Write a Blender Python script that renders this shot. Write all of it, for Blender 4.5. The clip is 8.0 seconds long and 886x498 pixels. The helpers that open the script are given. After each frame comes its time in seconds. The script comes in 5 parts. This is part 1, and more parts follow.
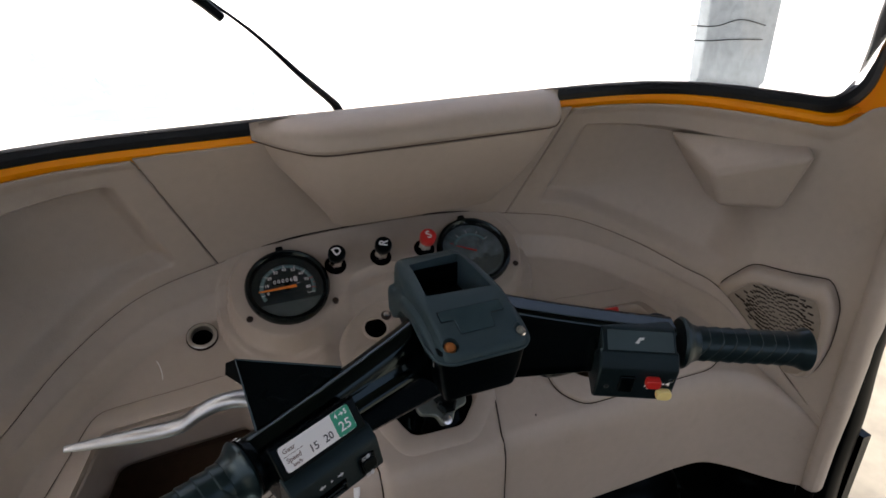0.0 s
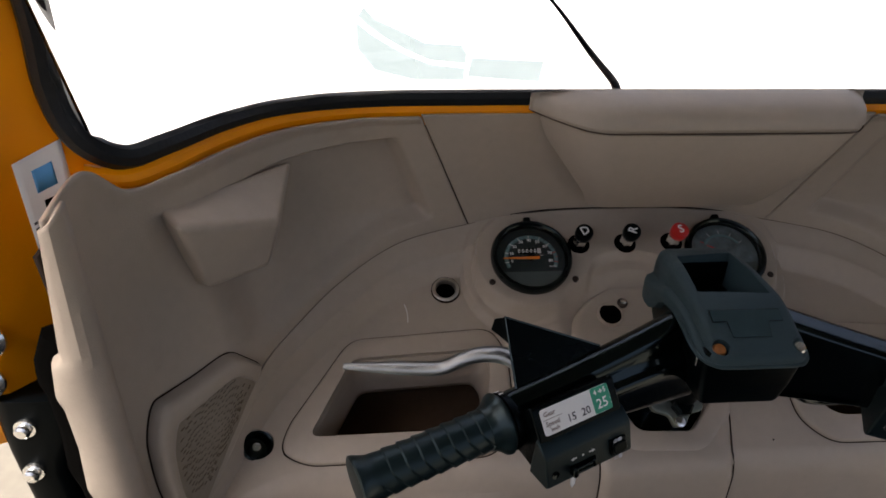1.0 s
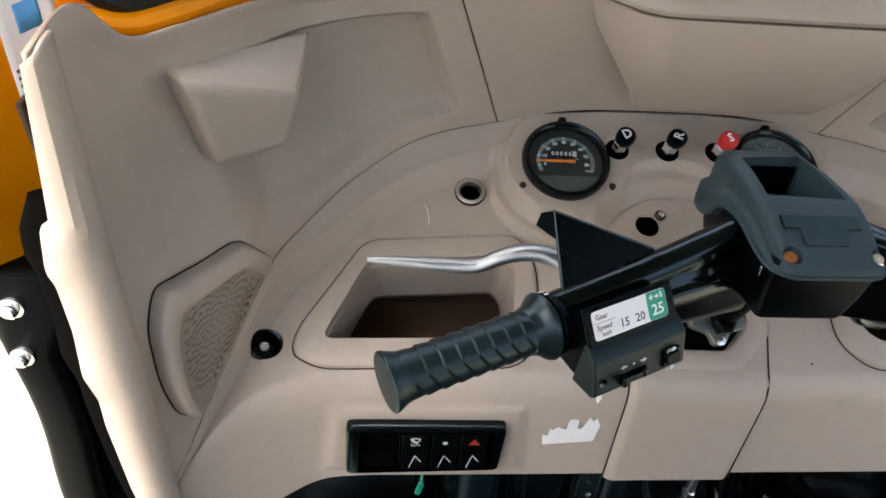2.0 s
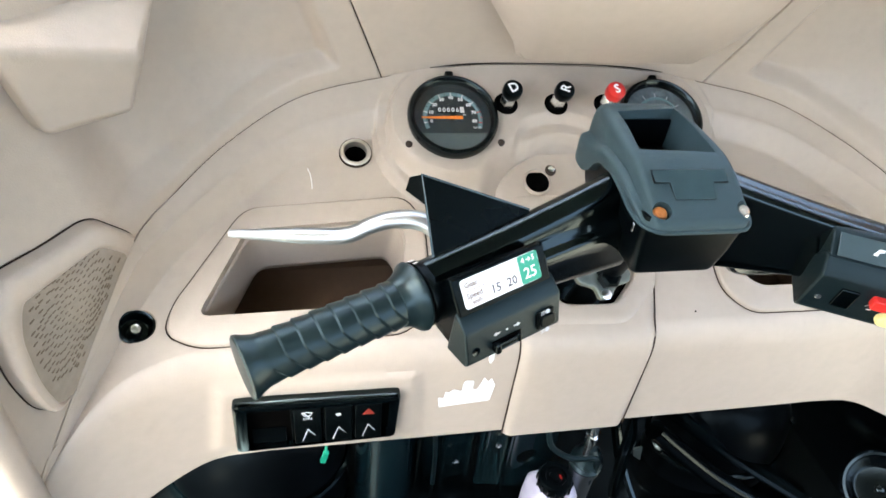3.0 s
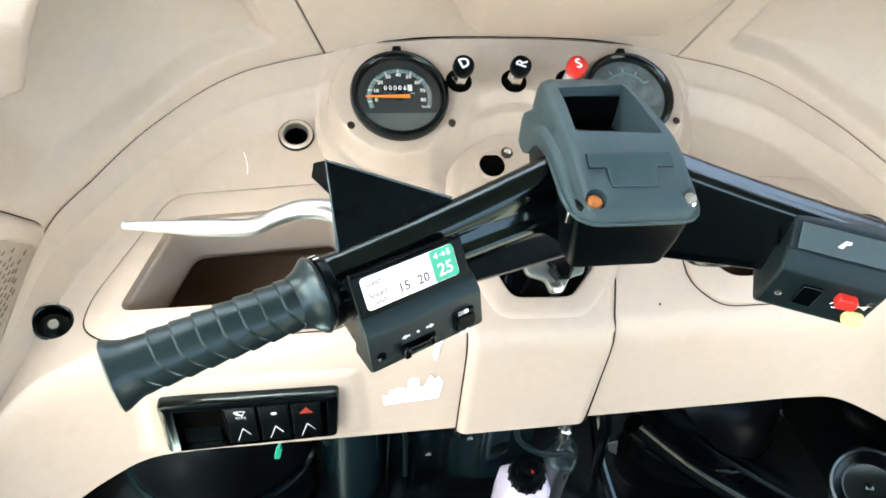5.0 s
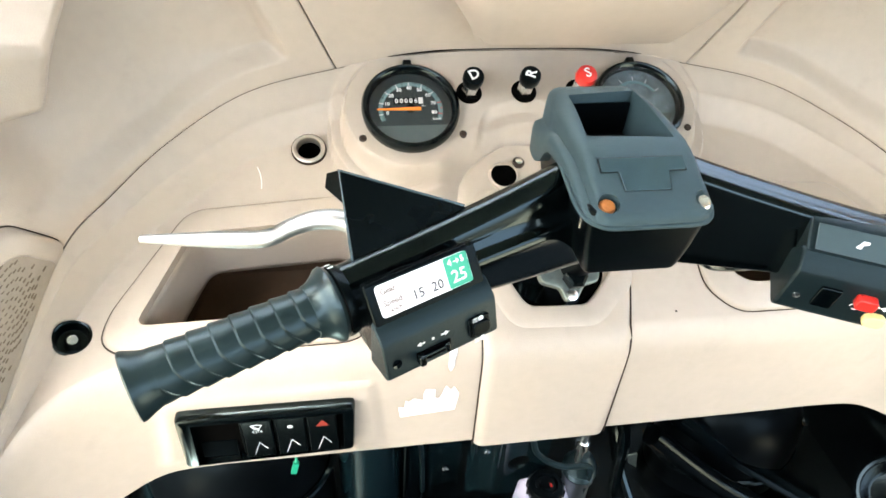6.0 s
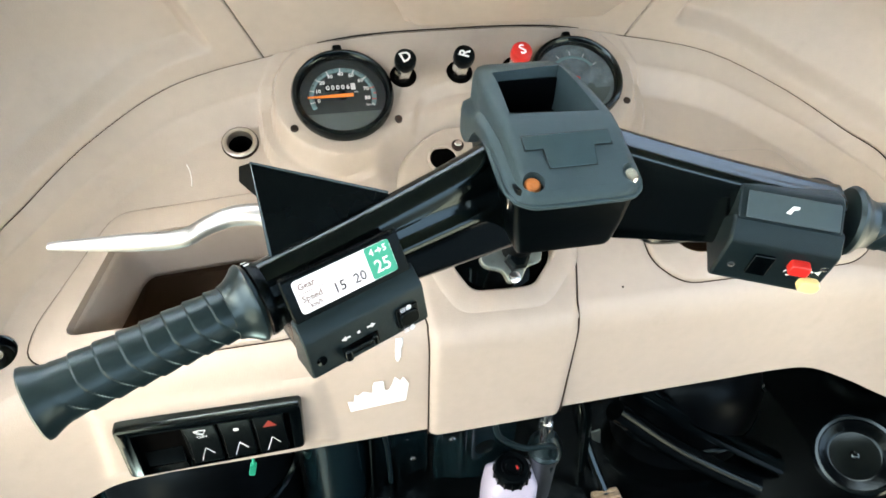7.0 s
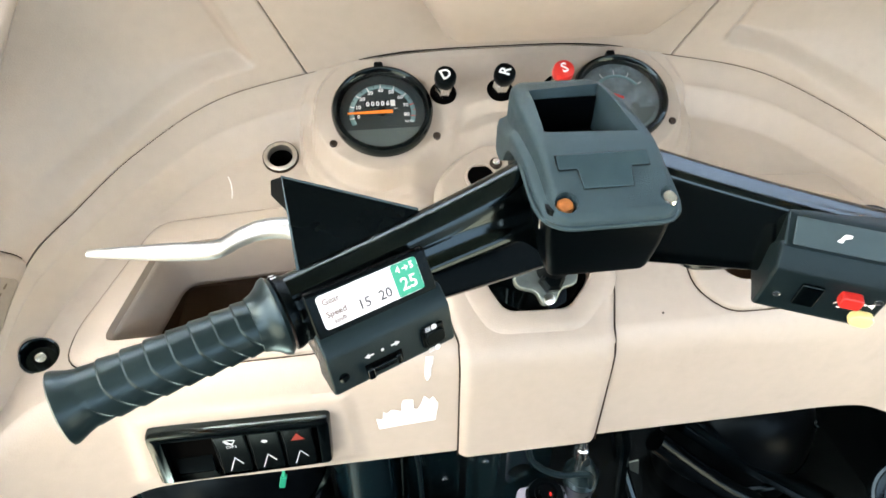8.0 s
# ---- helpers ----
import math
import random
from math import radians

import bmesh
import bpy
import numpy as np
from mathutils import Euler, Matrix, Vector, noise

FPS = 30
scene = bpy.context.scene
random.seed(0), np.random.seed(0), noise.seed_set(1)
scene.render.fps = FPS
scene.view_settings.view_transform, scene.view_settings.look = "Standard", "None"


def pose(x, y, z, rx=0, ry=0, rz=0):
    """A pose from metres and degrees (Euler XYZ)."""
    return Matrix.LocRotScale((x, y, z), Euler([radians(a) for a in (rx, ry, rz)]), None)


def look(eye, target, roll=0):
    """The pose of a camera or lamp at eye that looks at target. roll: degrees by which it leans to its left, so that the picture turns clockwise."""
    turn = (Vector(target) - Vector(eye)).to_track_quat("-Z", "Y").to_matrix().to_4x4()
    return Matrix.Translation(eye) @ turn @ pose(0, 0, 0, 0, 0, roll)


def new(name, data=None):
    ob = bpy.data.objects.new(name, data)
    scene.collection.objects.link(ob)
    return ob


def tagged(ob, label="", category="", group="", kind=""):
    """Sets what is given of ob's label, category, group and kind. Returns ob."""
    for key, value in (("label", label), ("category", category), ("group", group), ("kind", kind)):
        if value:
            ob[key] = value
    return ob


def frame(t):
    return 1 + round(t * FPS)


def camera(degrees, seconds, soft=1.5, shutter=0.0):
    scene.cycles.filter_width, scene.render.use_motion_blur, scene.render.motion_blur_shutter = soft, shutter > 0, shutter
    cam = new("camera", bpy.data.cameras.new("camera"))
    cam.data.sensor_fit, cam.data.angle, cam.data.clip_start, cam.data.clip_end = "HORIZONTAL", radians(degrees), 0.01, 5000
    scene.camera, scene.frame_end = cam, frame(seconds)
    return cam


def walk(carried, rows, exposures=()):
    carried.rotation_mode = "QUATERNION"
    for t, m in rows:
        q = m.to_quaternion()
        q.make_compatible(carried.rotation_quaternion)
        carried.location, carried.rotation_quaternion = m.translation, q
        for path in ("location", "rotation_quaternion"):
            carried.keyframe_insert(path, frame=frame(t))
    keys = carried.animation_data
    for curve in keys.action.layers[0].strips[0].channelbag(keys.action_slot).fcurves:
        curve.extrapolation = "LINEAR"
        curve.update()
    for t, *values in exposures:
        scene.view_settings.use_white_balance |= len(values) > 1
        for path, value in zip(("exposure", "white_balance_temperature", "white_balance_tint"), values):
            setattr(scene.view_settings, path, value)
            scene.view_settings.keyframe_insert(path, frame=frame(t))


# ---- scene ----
cam = camera(70.0, 8.0, soft=1.6)
PATH = [
    (0, (-0.1870, -0.0330, 1.3332), (0.1429, 0.7982, 0.8857), -0.69),
    (0.5, (-0.2466, -0.0241, 1.3321), (-0.0850, 0.8638, 0.9013), -0.43),
    (1, (-0.2734, -0.0195, 1.3265), (-0.2070, 0.8603, 0.8558), 0.93),
    (1.2, (-0.2711, -0.0240, 1.3247), (-0.2380, 0.8512, 0.8421), 1.09),
    (2.3, (-0.3148, 0.0360, 1.2546), (-0.2170, 0.8230, 0.6456), 5.62),
    (2.5, (-0.2909, 0.0428, 1.2647), (-0.1843, 0.8110, 0.6334), 5.78),
    (3, (-0.2591, 0.0364, 1.2650), (-0.0714, 0.8022, 0.6499), 6.57),
    (3.5, (-0.2082, 0.0247, 1.2684), (-0.0182, 0.8069, 0.6751), 2.79),
    (4, (-0.1925, 0.0241, 1.2667), (0.0099, 0.7911, 0.6578), 4.39),
    (4.2, (-0.1801, 0.0319, 1.2623), (0.0056, 0.7856, 0.6318), 4.52),
    (5.3, (-0.1851, 0.0660, 1.2498), (-0.0297, 0.8159, 0.6068), 5.18),
    (5.5, (-0.1854, 0.0606, 1.2484), (-0.0378, 0.8189, 0.6135), 4.34),
    (6, (-0.1844, 0.0586, 1.2475), (-0.0418, 0.8279, 0.6247), 3.39),
    (6.5, (-0.1682, 0.0568, 1.2485), (0.0092, 0.8211, 0.6284), 2.92),
    (7, (-0.1504, 0.0632, 1.2410), (0.0275, 0.8124, 0.6030), 1.84),
    (7.5, (-0.1417, 0.0733, 1.2362), (0.0147, 0.8286, 0.5997), 1.29),
    (8, (-0.1384, 0.0670, 1.2379), (-0.0298, 0.8454, 0.6197), 0.18),
]
EXPOSURES = [(0.0, 1.35, 6450, 11), (0.4, 0.92, 6450, 11), (1.2, 1.25, 6600, 12),
             (2.3, 2.95, 6250, 5), (3.0, 3.7, 6200, 2), (4.0, 3.9, 6350, 1), (5.5, 4.1, 6600, 0),
             (6.0, 4.1, 6650, 0), (7.0, 3.8, 6700, 1), (8.0, 3.92, 6700, 2)]
walk(cam, [(t, look(eye, target, roll)) for t, eye, target, roll in PATH], EXPOSURES)

# ---- world and light ----
SUN_EL, SUN_AZ = radians(74), radians(-105)
world = bpy.data.worlds.new("sky")
scene.world = world
world.use_nodes = True
wn = world.node_tree.nodes
sky = wn.new("ShaderNodeTexSky")
sky.sky_type, sky.sun_disc = "NISHITA", False
sky.sun_elevation, sky.sun_rotation = SUN_EL, SUN_AZ
sky.air_density, sky.dust_density, sky.ozone_density = 0.8, 9.0, 0.3
wn["Background"].inputs["Strength"].default_value = 0.15
world.node_tree.links.new(sky.outputs["Color"], wn["Background"].inputs["Color"])
sun = new("sun", bpy.data.lights.new("sun", "SUN"))
sun.data.energy, sun.data.angle, sun.data.color = 3.6, radians(11), (1.0, 0.97, 0.92)
sun.matrix_world = look((0, 0, 0), (-math.cos(SUN_EL) * math.sin(SUN_AZ), -math.cos(SUN_EL) * math.cos(SUN_AZ), -math.sin(SUN_EL)))


# ---- materials ----
def material(name, color, rough=0.5, metal=0.0, vary=0.06, grain=60.0, bump=0.0, bump_scale=400.0, spec=0.5, stains=0.0, stain_color=None, coat=0.0, sheen=(1, 1, 1)):
    """Painted or moulded surface: colour with two scales of variation, roughness variation and fine relief."""
    m = bpy.data.materials.new(name)
    m.use_nodes = True
    nt, nodes = m.node_tree, m.node_tree.nodes
    bsdf = nodes["Principled BSDF"]
    link = nt.links.new
    tc = nodes.new("ShaderNodeTexCoord")
    big, small = nodes.new("ShaderNodeTexNoise"), nodes.new("ShaderNodeTexNoise")
    big.inputs["Scale"].default_value, small.inputs["Scale"].default_value = 7.0, grain
    big.inputs["Detail"].default_value, small.inputs["Detail"].default_value = 5.0, 3.0
    for n in (big, small):
        link(tc.outputs["Object"], n.inputs["Vector"])
    add = nodes.new("ShaderNodeMath")
    add.operation = "ADD"
    link(big.outputs["Fac"], add.inputs[0])
    link(small.outputs["Fac"], add.inputs[1])
    ramp = nodes.new("ShaderNodeMapRange")
    ramp.inputs["From Min"].default_value, ramp.inputs["From Max"].default_value = 0.6, 1.4
    link(add.outputs[0], ramp.inputs["Value"])
    mix = nodes.new("ShaderNodeMix")
    mix.data_type = "RGBA"
    c = Vector(color)
    mix.inputs["A"].default_value = (*[max(0.0, v * (1 - vary)) for v in c], 1)
    mix.inputs["B"].default_value = (*[min(1.0, v * (1 + vary)) for v in c], 1)
    link(ramp.outputs["Result"], mix.inputs["Factor"])
    out = mix.outputs["Result"]
    if stains:
        st = nodes.new("ShaderNodeTexNoise")
        st.inputs["Scale"].default_value, st.inputs["Detail"].default_value = 22.0, 8.0
        st.inputs["Roughness"].default_value = 0.7
        link(tc.outputs["Object"], st.inputs["Vector"])
        sr = nodes.new("ShaderNodeMapRange")
        sr.inputs["From Min"].default_value, sr.inputs["From Max"].default_value = 0.58, 0.78
        sr.inputs["To Max"].default_value = stains
        link(st.outputs["Fac"], sr.inputs["Value"])
        sm = nodes.new("ShaderNodeMix")
        sm.data_type = "RGBA"
        sm.inputs["B"].default_value = (*(stain_color or (0.2, 0.17, 0.13)), 1)
        link(sr.outputs["Result"], sm.inputs["Factor"])
        link(out, sm.inputs["A"])
        out = sm.outputs["Result"]
    link(out, bsdf.inputs["Base Color"])
    rr = nodes.new("ShaderNodeMapRange")
    rr.inputs["From Min"].default_value, rr.inputs["From Max"].default_value = 0.3, 0.7
    rr.inputs["To Min"].default_value, rr.inputs["To Max"].default_value = max(0.02, rough * 0.85), min(1.0, rough * 1.15)
    link(big.outputs["Fac"], rr.inputs["Value"])
    link(rr.outputs["Result"], bsdf.inputs["Roughness"])
    bsdf.inputs["Metallic"].default_value = metal
    bsdf.inputs["Specular IOR Level"].default_value = spec
    bsdf.inputs["Specular Tint"].default_value = (*sheen, 1)
    bsdf.inputs["Coat Weight"].default_value = coat
    bsdf.inputs["Coat Roughness"].default_value = 0.08
    if bump:
        bn, bp = nodes.new("ShaderNodeTexNoise"), nodes.new("ShaderNodeBump")
        bn.inputs["Scale"].default_value, bn.inputs["Detail"].default_value = bump_scale, 2.0
        link(tc.outputs["Object"], bn.inputs["Vector"])
        bp.inputs["Strength"].default_value, bp.inputs["Distance"].default_value = bump, 0.001
        link(bn.outputs["Fac"], bp.inputs["Height"])
        link(bp.outputs["Normal"], bsdf.inputs["Normal"])
    return m


BEIGE = material("beige_moulded_plastic", (0.435, 0.367, 0.295), 0.42, vary=0.05, grain=90, bump=0.25, bump_scale=900, spec=0.5, stains=0.32, stain_color=(0.3, 0.24, 0.185))
BEIGE_DIRTY = material("dusty_beige_plastic", (0.33, 0.28, 0.222), 0.7, vary=0.12, grain=160, bump=0.4, bump_scale=700, spec=0.3, stains=0.4, stain_color=(0.22, 0.18, 0.14))
SEAM_DARK = material("dark_gap", (0.001, 0.0009, 0.0008), 0.9, spec=0.02)
BLACK_GLOSS = material("black_gloss_paint", (0.0003, 0.0009, 0.0012), 0.16, vary=0.2, grain=200, spec=0.4, stains=0.05, stain_color=(0.03, 0.03, 0.03), sheen=(0.74, 0.96, 1.0))
BLACK_SATIN = material("black_satin_plastic", (0.0008, 0.0014, 0.0017), 0.30, spec=0.10, vary=0.15, grain=200, bump=0.2, bump_scale=1200, sheen=(0.74, 0.96, 1.0))
BLACK_DULL = material("black_body_paint", (0.0006, 0.001, 0.0013), 0.2, spec=0.22, vary=0.3, grain=40, stains=0.2, stain_color=(0.02, 0.018, 0.016), sheen=(0.74, 0.96, 1.0))
CHARCOAL = material("charcoal_textured_plastic", (0.028, 0.046, 0.051), 0.5, spec=0.35, vary=0.1, grain=250, bump=0.5, bump_scale=1500, stains=0.12, stain_color=(0.06, 0.06, 0.06), sheen=(0.74, 0.96, 1.0))
BLACK_MATT = material("dusty_black_paint", (0.001, 0.0014, 0.0018), 0.35, spec=0.05, vary=0.3, grain=60, stains=0.3, stain_color=(0.004, 0.0045, 0.005), sheen=(0.74, 0.96, 1.0))
CASE = material("dark_grey_switch_plastic", (0.0045, 0.0090, 0.0105), 0.36, spec=0.3, vary=0.12, grain=250, bump=0.3, bump_scale=1500, sheen=(0.74, 0.96, 1.0))
LID = material("grey_satin_lid", (0.045, 0.068, 0.075), 0.28, spec=0.5, vary=0.12, grain=90)
EMBLEM = material("glossy_dark_plate", (0.030, 0.052, 0.060), 0.12, spec=0.8, vary=0.2, grain=60, stains=0.4, stain_color=(0.05, 0.065, 0.07), sheen=(0.74, 0.96, 1.0))
RUBBER = material("black_rubber", (0.0068, 0.0132, 0.0145), 0.33, spec=0.42, vary=0.15, grain=150, bump=0.06, bump_scale=900, stains=0.15, stain_color=(0.035, 0.033, 0.03), sheen=(0.74, 0.96, 1.0))
SEAL = material("weathered_black_seal", (0.006, 0.008, 0.010), 0.45, spec=0.35, vary=0.25, grain=90, bump=0.3, bump_scale=300, stains=0.35, stain_color=(0.04, 0.045, 0.05))
STEEL = material("dull_steel", (0.21, 0.235, 0.21), 0.45, metal=1.0, vary=0.2, grain=140, bump=0.2, bump_scale=300)
CHROME = material("bright_metal", (0.85, 0.85, 0.83), 0.25, metal=1.0, vary=0.08, grain=120)
ALU = material("cast_aluminium", (0.33, 0.34, 0.335), 0.42, metal=1.0, vary=0.1, grain=90, bump=0.2, bump_scale=300)
ORANGE = material("orange_yellow_paint", (1.0, 0.33, 0.0005), 0.4, spec=0.25, vary=0.06, grain=30, stains=0.12, stain_color=(0.35, 0.15, 0.02))
WHITE_INK = material("white_print", (0.88, 0.88, 0.86), 0.5, vary=0.03)
MARK = material("worn_white_mark", (0.6, 0.61, 0.61), 0.6, vary=0.1)
PAPER = material("white_label", (0.82, 0.81, 0.78), 0.45, vary=0.04)
GREY_INK = material("grey_print", (0.06, 0.058, 0.06), 0.6)
GREEN = material("green_label", (0.02, 0.30, 0.17), 0.4, vary=0.06)
RED = material("red_plastic", (0.62, 0.025, 0.02), 0.3, vary=0.06, coat=0.3)
HAZARD = material("dull_red_print", (0.26, 0.03, 0.018), 0.45, vary=0.1)
YELLOW = material("yellow_plastic", (0.85, 0.70, 0.28), 0.35, vary=0.06)
NEEDLE = material("orange_needle", (0.95, 0.25, 0.02), 0.5)
EAR = material("dark_brown_screw", (0.035, 0.022, 0.014), 0.4, metal=0.5, vary=0.3, grain=300)
BRONZE = material("pale_bronze_ring", (0.62, 0.57, 0.50), 0.34, metal=0.9, vary=0.2, grain=140)
DIAL = material("dial_grey", (0.010, 0.020, 0.022), 0.5, vary=0.1)
DIAL_LIGHT = material("dial_lower_grey", (0.085, 0.11, 0.105), 0.5, vary=0.1)
# pale blue-grey and light patches paint the haze on the gauge's glass
DIAL_HAZE = material("dial_painted_haze", (0.14, 0.18, 0.19), 0.45, vary=0.6, grain=90, stains=0.8, stain_color=(0.42, 0.47, 0.48))
DIAL_TEAL = material("dial_teal_band", (0.16, 0.27, 0.27), 0.5)
TAN = material("tan_rubber_pad", (0.22, 0.165, 0.10), 0.7, vary=0.25, grain=120)
WHITE_PLASTIC = material("translucent_white_plastic", (0.46, 0.43, 0.50), 0.4)
RUST = material("rusted_screw", (0.45, 0.16, 0.04), 0.6, vary=0.4, grain=300, metal=0.3, bump=0.4, bump_scale=800)
BLUE_INK = material("blue_print", (0.10, 0.38, 0.75), 0.45)
GROUND_MAT = material("dusty_brown_earth", (0.16, 0.145, 0.115), 0.95, vary=0.2, grain=14, stains=0.3, stain_color=(0.11, 0.10, 0.08), bump=0.5, bump_scale=60)
YARD_MAT = material("pale_concrete", (0.66, 0.65, 0.61), 0.9, vary=0.08, grain=14, stains=0.2, stain_color=(0.52, 0.51, 0.47))
DUSTY_SLOT = material("dust_filled_slot", (0.17, 0.135, 0.1), 0.9, spec=0.05)
SLOT = material("dark_brown_slot", (0.035, 0.028, 0.022), 0.9, spec=0.05)
HOUSING = material("teal_black_paint", (0.003, 0.009, 0.011), 0.10, spec=0.8, vary=0.3, grain=60, stains=0.2, stain_color=(0.02, 0.025, 0.025), coat=0.6, sheen=(0.74, 0.96, 1.0))
JOINT = material("brown_joint_shadow", (0.036, 0.026, 0.02), 0.9, spec=0.03)
FADED_INK = material("faded_print", (0.20, 0.145, 0.125), 0.6)
CREASE = material("brown_crease", (0.12, 0.09, 0.07), 0.8, spec=0.1)
# dark brown stands in for the shade deep in the beige pockets
BIN_SHADE = material("bin_shade_brown", (0.10, 0.064, 0.04), 0.7, vary=0.12, grain=120, spec=0.2, stains=0.3, stain_color=(0.09, 0.06, 0.04))
POST_MAT = material("grey_galvanised_post", (0.2, 0.23, 0.25), 0.6, vary=0.25, grain=20, stains=0.3, stain_color=(0.15, 0.16, 0.17))
PARTITION_MAT = material("dark_grey_rear_blocker", (0.07, 0.07, 0.068), 0.7, vary=0.15)
ROOF_MAT = material("unseen_roof_grey_green", (0.10, 0.115, 0.105), 0.8, vary=0.1)


def glass(name, rough=0.0, tint=(1, 1, 1)):
    m = bpy.data.materials.new(name)
    m.use_nodes = True
    b = m.node_tree.nodes["Principled BSDF"]
    b.inputs["Base Color"].default_value = (*tint, 1)
    b.inputs["Roughness"].default_value, b.inputs["IOR"].default_value = rough, 1.45
    b.inputs["Transmission Weight"].default_value = 1.0
    return m


def film(name, tint):
    """Clear coloured film."""
    m = bpy.data.materials.new(name)
    m.use_nodes = True
    nt = m.node_tree
    tr = nt.nodes.new("ShaderNodeBsdfTransparent")
    tr.inputs["Color"].default_value = (*tint, 1)
    nt.links.new(tr.outputs["BSDF"], nt.nodes["Material Output"].inputs["Surface"])
    return m


GLASS = glass("clear_glass")
LENS = glass("thin_clear_plastic")
LENS.node_tree.nodes["Principled BSDF"].inputs["IOR"].default_value = 1.2


# ---- building helpers (all lengths in centimetres) ----
BASE_OF = {}


def thing(name, base=(0, 0, 0), label="", category="", group="", kind="", local=False):
    """An Empty at the base of a thing. Its parts are given in place; local: in the thing's own axes."""
    ob = new(name)
    ob.empty_display_size = 0.02
    ob.location = Vector(base) * 0.01
    BASE_OF[ob] = Vector((0, 0, 0)) if local else Vector(base)
    return tagged(ob, label, category, group, kind)


def mesh_of(name, bm, mat, offset=None, smooth=True, sheet=False):
    bmesh.ops.recalc_face_normals(bm, faces=bm.faces[:])
    if sheet:
        # open sheets face the driver's place
        bm.normal_update()
        if sum(f.normal.dot(Vector((0, 0, 125)) - f.calc_center_median()) * f.calc_area() for f in bm.faces) < 0:
            bmesh.ops.reverse_faces(bm, faces=bm.faces[:])
    if offset is not None:
        bmesh.ops.translate(bm, verts=bm.verts[:], vec=-offset)
    bmesh.ops.scale(bm, verts=bm.verts[:], vec=(0.01, 0.01, 0.01))
    me = bpy.data.meshes.new(name)
    bm.to_mesh(me)
    bm.free()
    me.materials.append(mat)
    if smooth:
        me.shade_smooth()
        me.set_sharp_from_angle(angle=radians(32))
    return me


def part(name, bm, mat, parent, label="", bevel=0.0, thick=0.0, smooth=True, seg=2):
    """Links a bmesh as one mesh object under a thing or a part. bevel, thick: rounding and sheet thickness."""
    root = parent
    while root.parent:
        root = root.parent
    ob = new(name, mesh_of(name, bm, mat, BASE_OF[root], smooth, bool(thick)))
    ob.parent = parent
    finish(ob, bevel, thick, seg)
    return tagged(ob, label)


def solo(name, bm, mat, label="", category="", group="", kind="", bevel=0.0, thick=0.0, smooth=True, base=(0, 0, 0), seg=2):
    """A thing that is one mesh."""
    ob = new(name, mesh_of(name, bm, mat, Vector(base), smooth, bool(thick)))
    ob.location = Vector(base) * 0.01
    finish(ob, bevel, thick, seg)
    return tagged(ob, label, category, group, kind)


def finish(ob, bevel, thick, seg=2):
    if thick:
        mod = ob.modifiers.new("sheet", "SOLIDIFY")
        mod.thickness, mod.offset = abs(thick) * 0.01, math.copysign(1, thick)
    if bevel:
        mod = ob.modifiers.new("round", "BEVEL")
        mod.width, mod.segments, mod.limit_method, mod.angle_limit = bevel * 0.01, seg, "ANGLE", radians(35)
        mod.harden_normals = True


def settle(ob):
    """Turns an object's modifiers into plain mesh."""
    ev = ob.evaluated_get(bpy.context.evaluated_depsgraph_get())
    me = bpy.data.meshes.new_from_object(ev)
    ob.modifiers.clear()
    ob.data = me


def cut(ob, *shapes):
    """Cuts openings of the given shapes (in place) out of an object."""
    root = ob
    while root.parent:
        root = root.parent
    off = BASE_OF.get(root, Vector((0, 0, 0)))
    tools = []
    for bm in shapes:
        tool = new("tool", mesh_of("tool", bm, SEAM_DARK, off, smooth=False))
        tool.matrix_world = Matrix.Translation(off * 0.01)
        mod = ob.modifiers.new("opening", "BOOLEAN")
        mod.operation, mod.object, mod.solver = "DIFFERENCE", tool, "EXACT"
        tools.append(tool)
    bpy.context.view_layer.update()
    settle(ob)
    ob.data.set_sharp_from_angle(angle=radians(32))
    for tool in tools:
        me = tool.data
        bpy.data.objects.remove(tool)
        bpy.data.meshes.remove(me)


def basis(origin, xdir, up):
    """A frame at origin with its x along xdir and its z near up."""
    x = Vector(xdir).normalized()
    y = Vector(up).cross(x).normalized()
    z = x.cross(y)
    return Matrix.Translation(origin) @ Matrix((x, y, z)).transposed().to_4x4()


def grid(rows, close=False):
    """A sheet from rows of points."""
    bm = bmesh.new()
    vs = [[bm.verts.new(p) for p in r] for r in rows]
    for a, b in zip(vs, vs[1:]):
        n = len(a)
        for i in range(n if close else n - 1):
            bm.faces.new((a[i], a[(i + 1) % n], b[(i + 1) % n], b[i]))
    return bm


def loft(rows):
    """A closed body from rings of points, capped at both ends."""
    bm = grid(rows, close=True)
    bm.verts.ensure_lookup_table()
    n = len(rows[0])
    bm.faces.new(bm.verts[:n])
    bm.faces.new(bm.verts[-n:])
    return bm


def prism(outline, depth, m=Matrix(), z0=0.0):
    """An outline in the xy plane of the frame m, raised from z0 by depth."""
    return loft([[m @ Vector((x, y, z0)) for x, y in outline], [m @ Vector((x, y, z0 + depth)) for x, y in outline]])


def box(center, size, m=Matrix()):
    bm = bmesh.new()
    bmesh.ops.create_cube(bm, size=1.0)
    for v in bm.verts:
        v.co = m @ (Vector(center) + Vector((v.co.x * size[0], v.co.y * size[1], v.co.z * size[2])))
    return bm


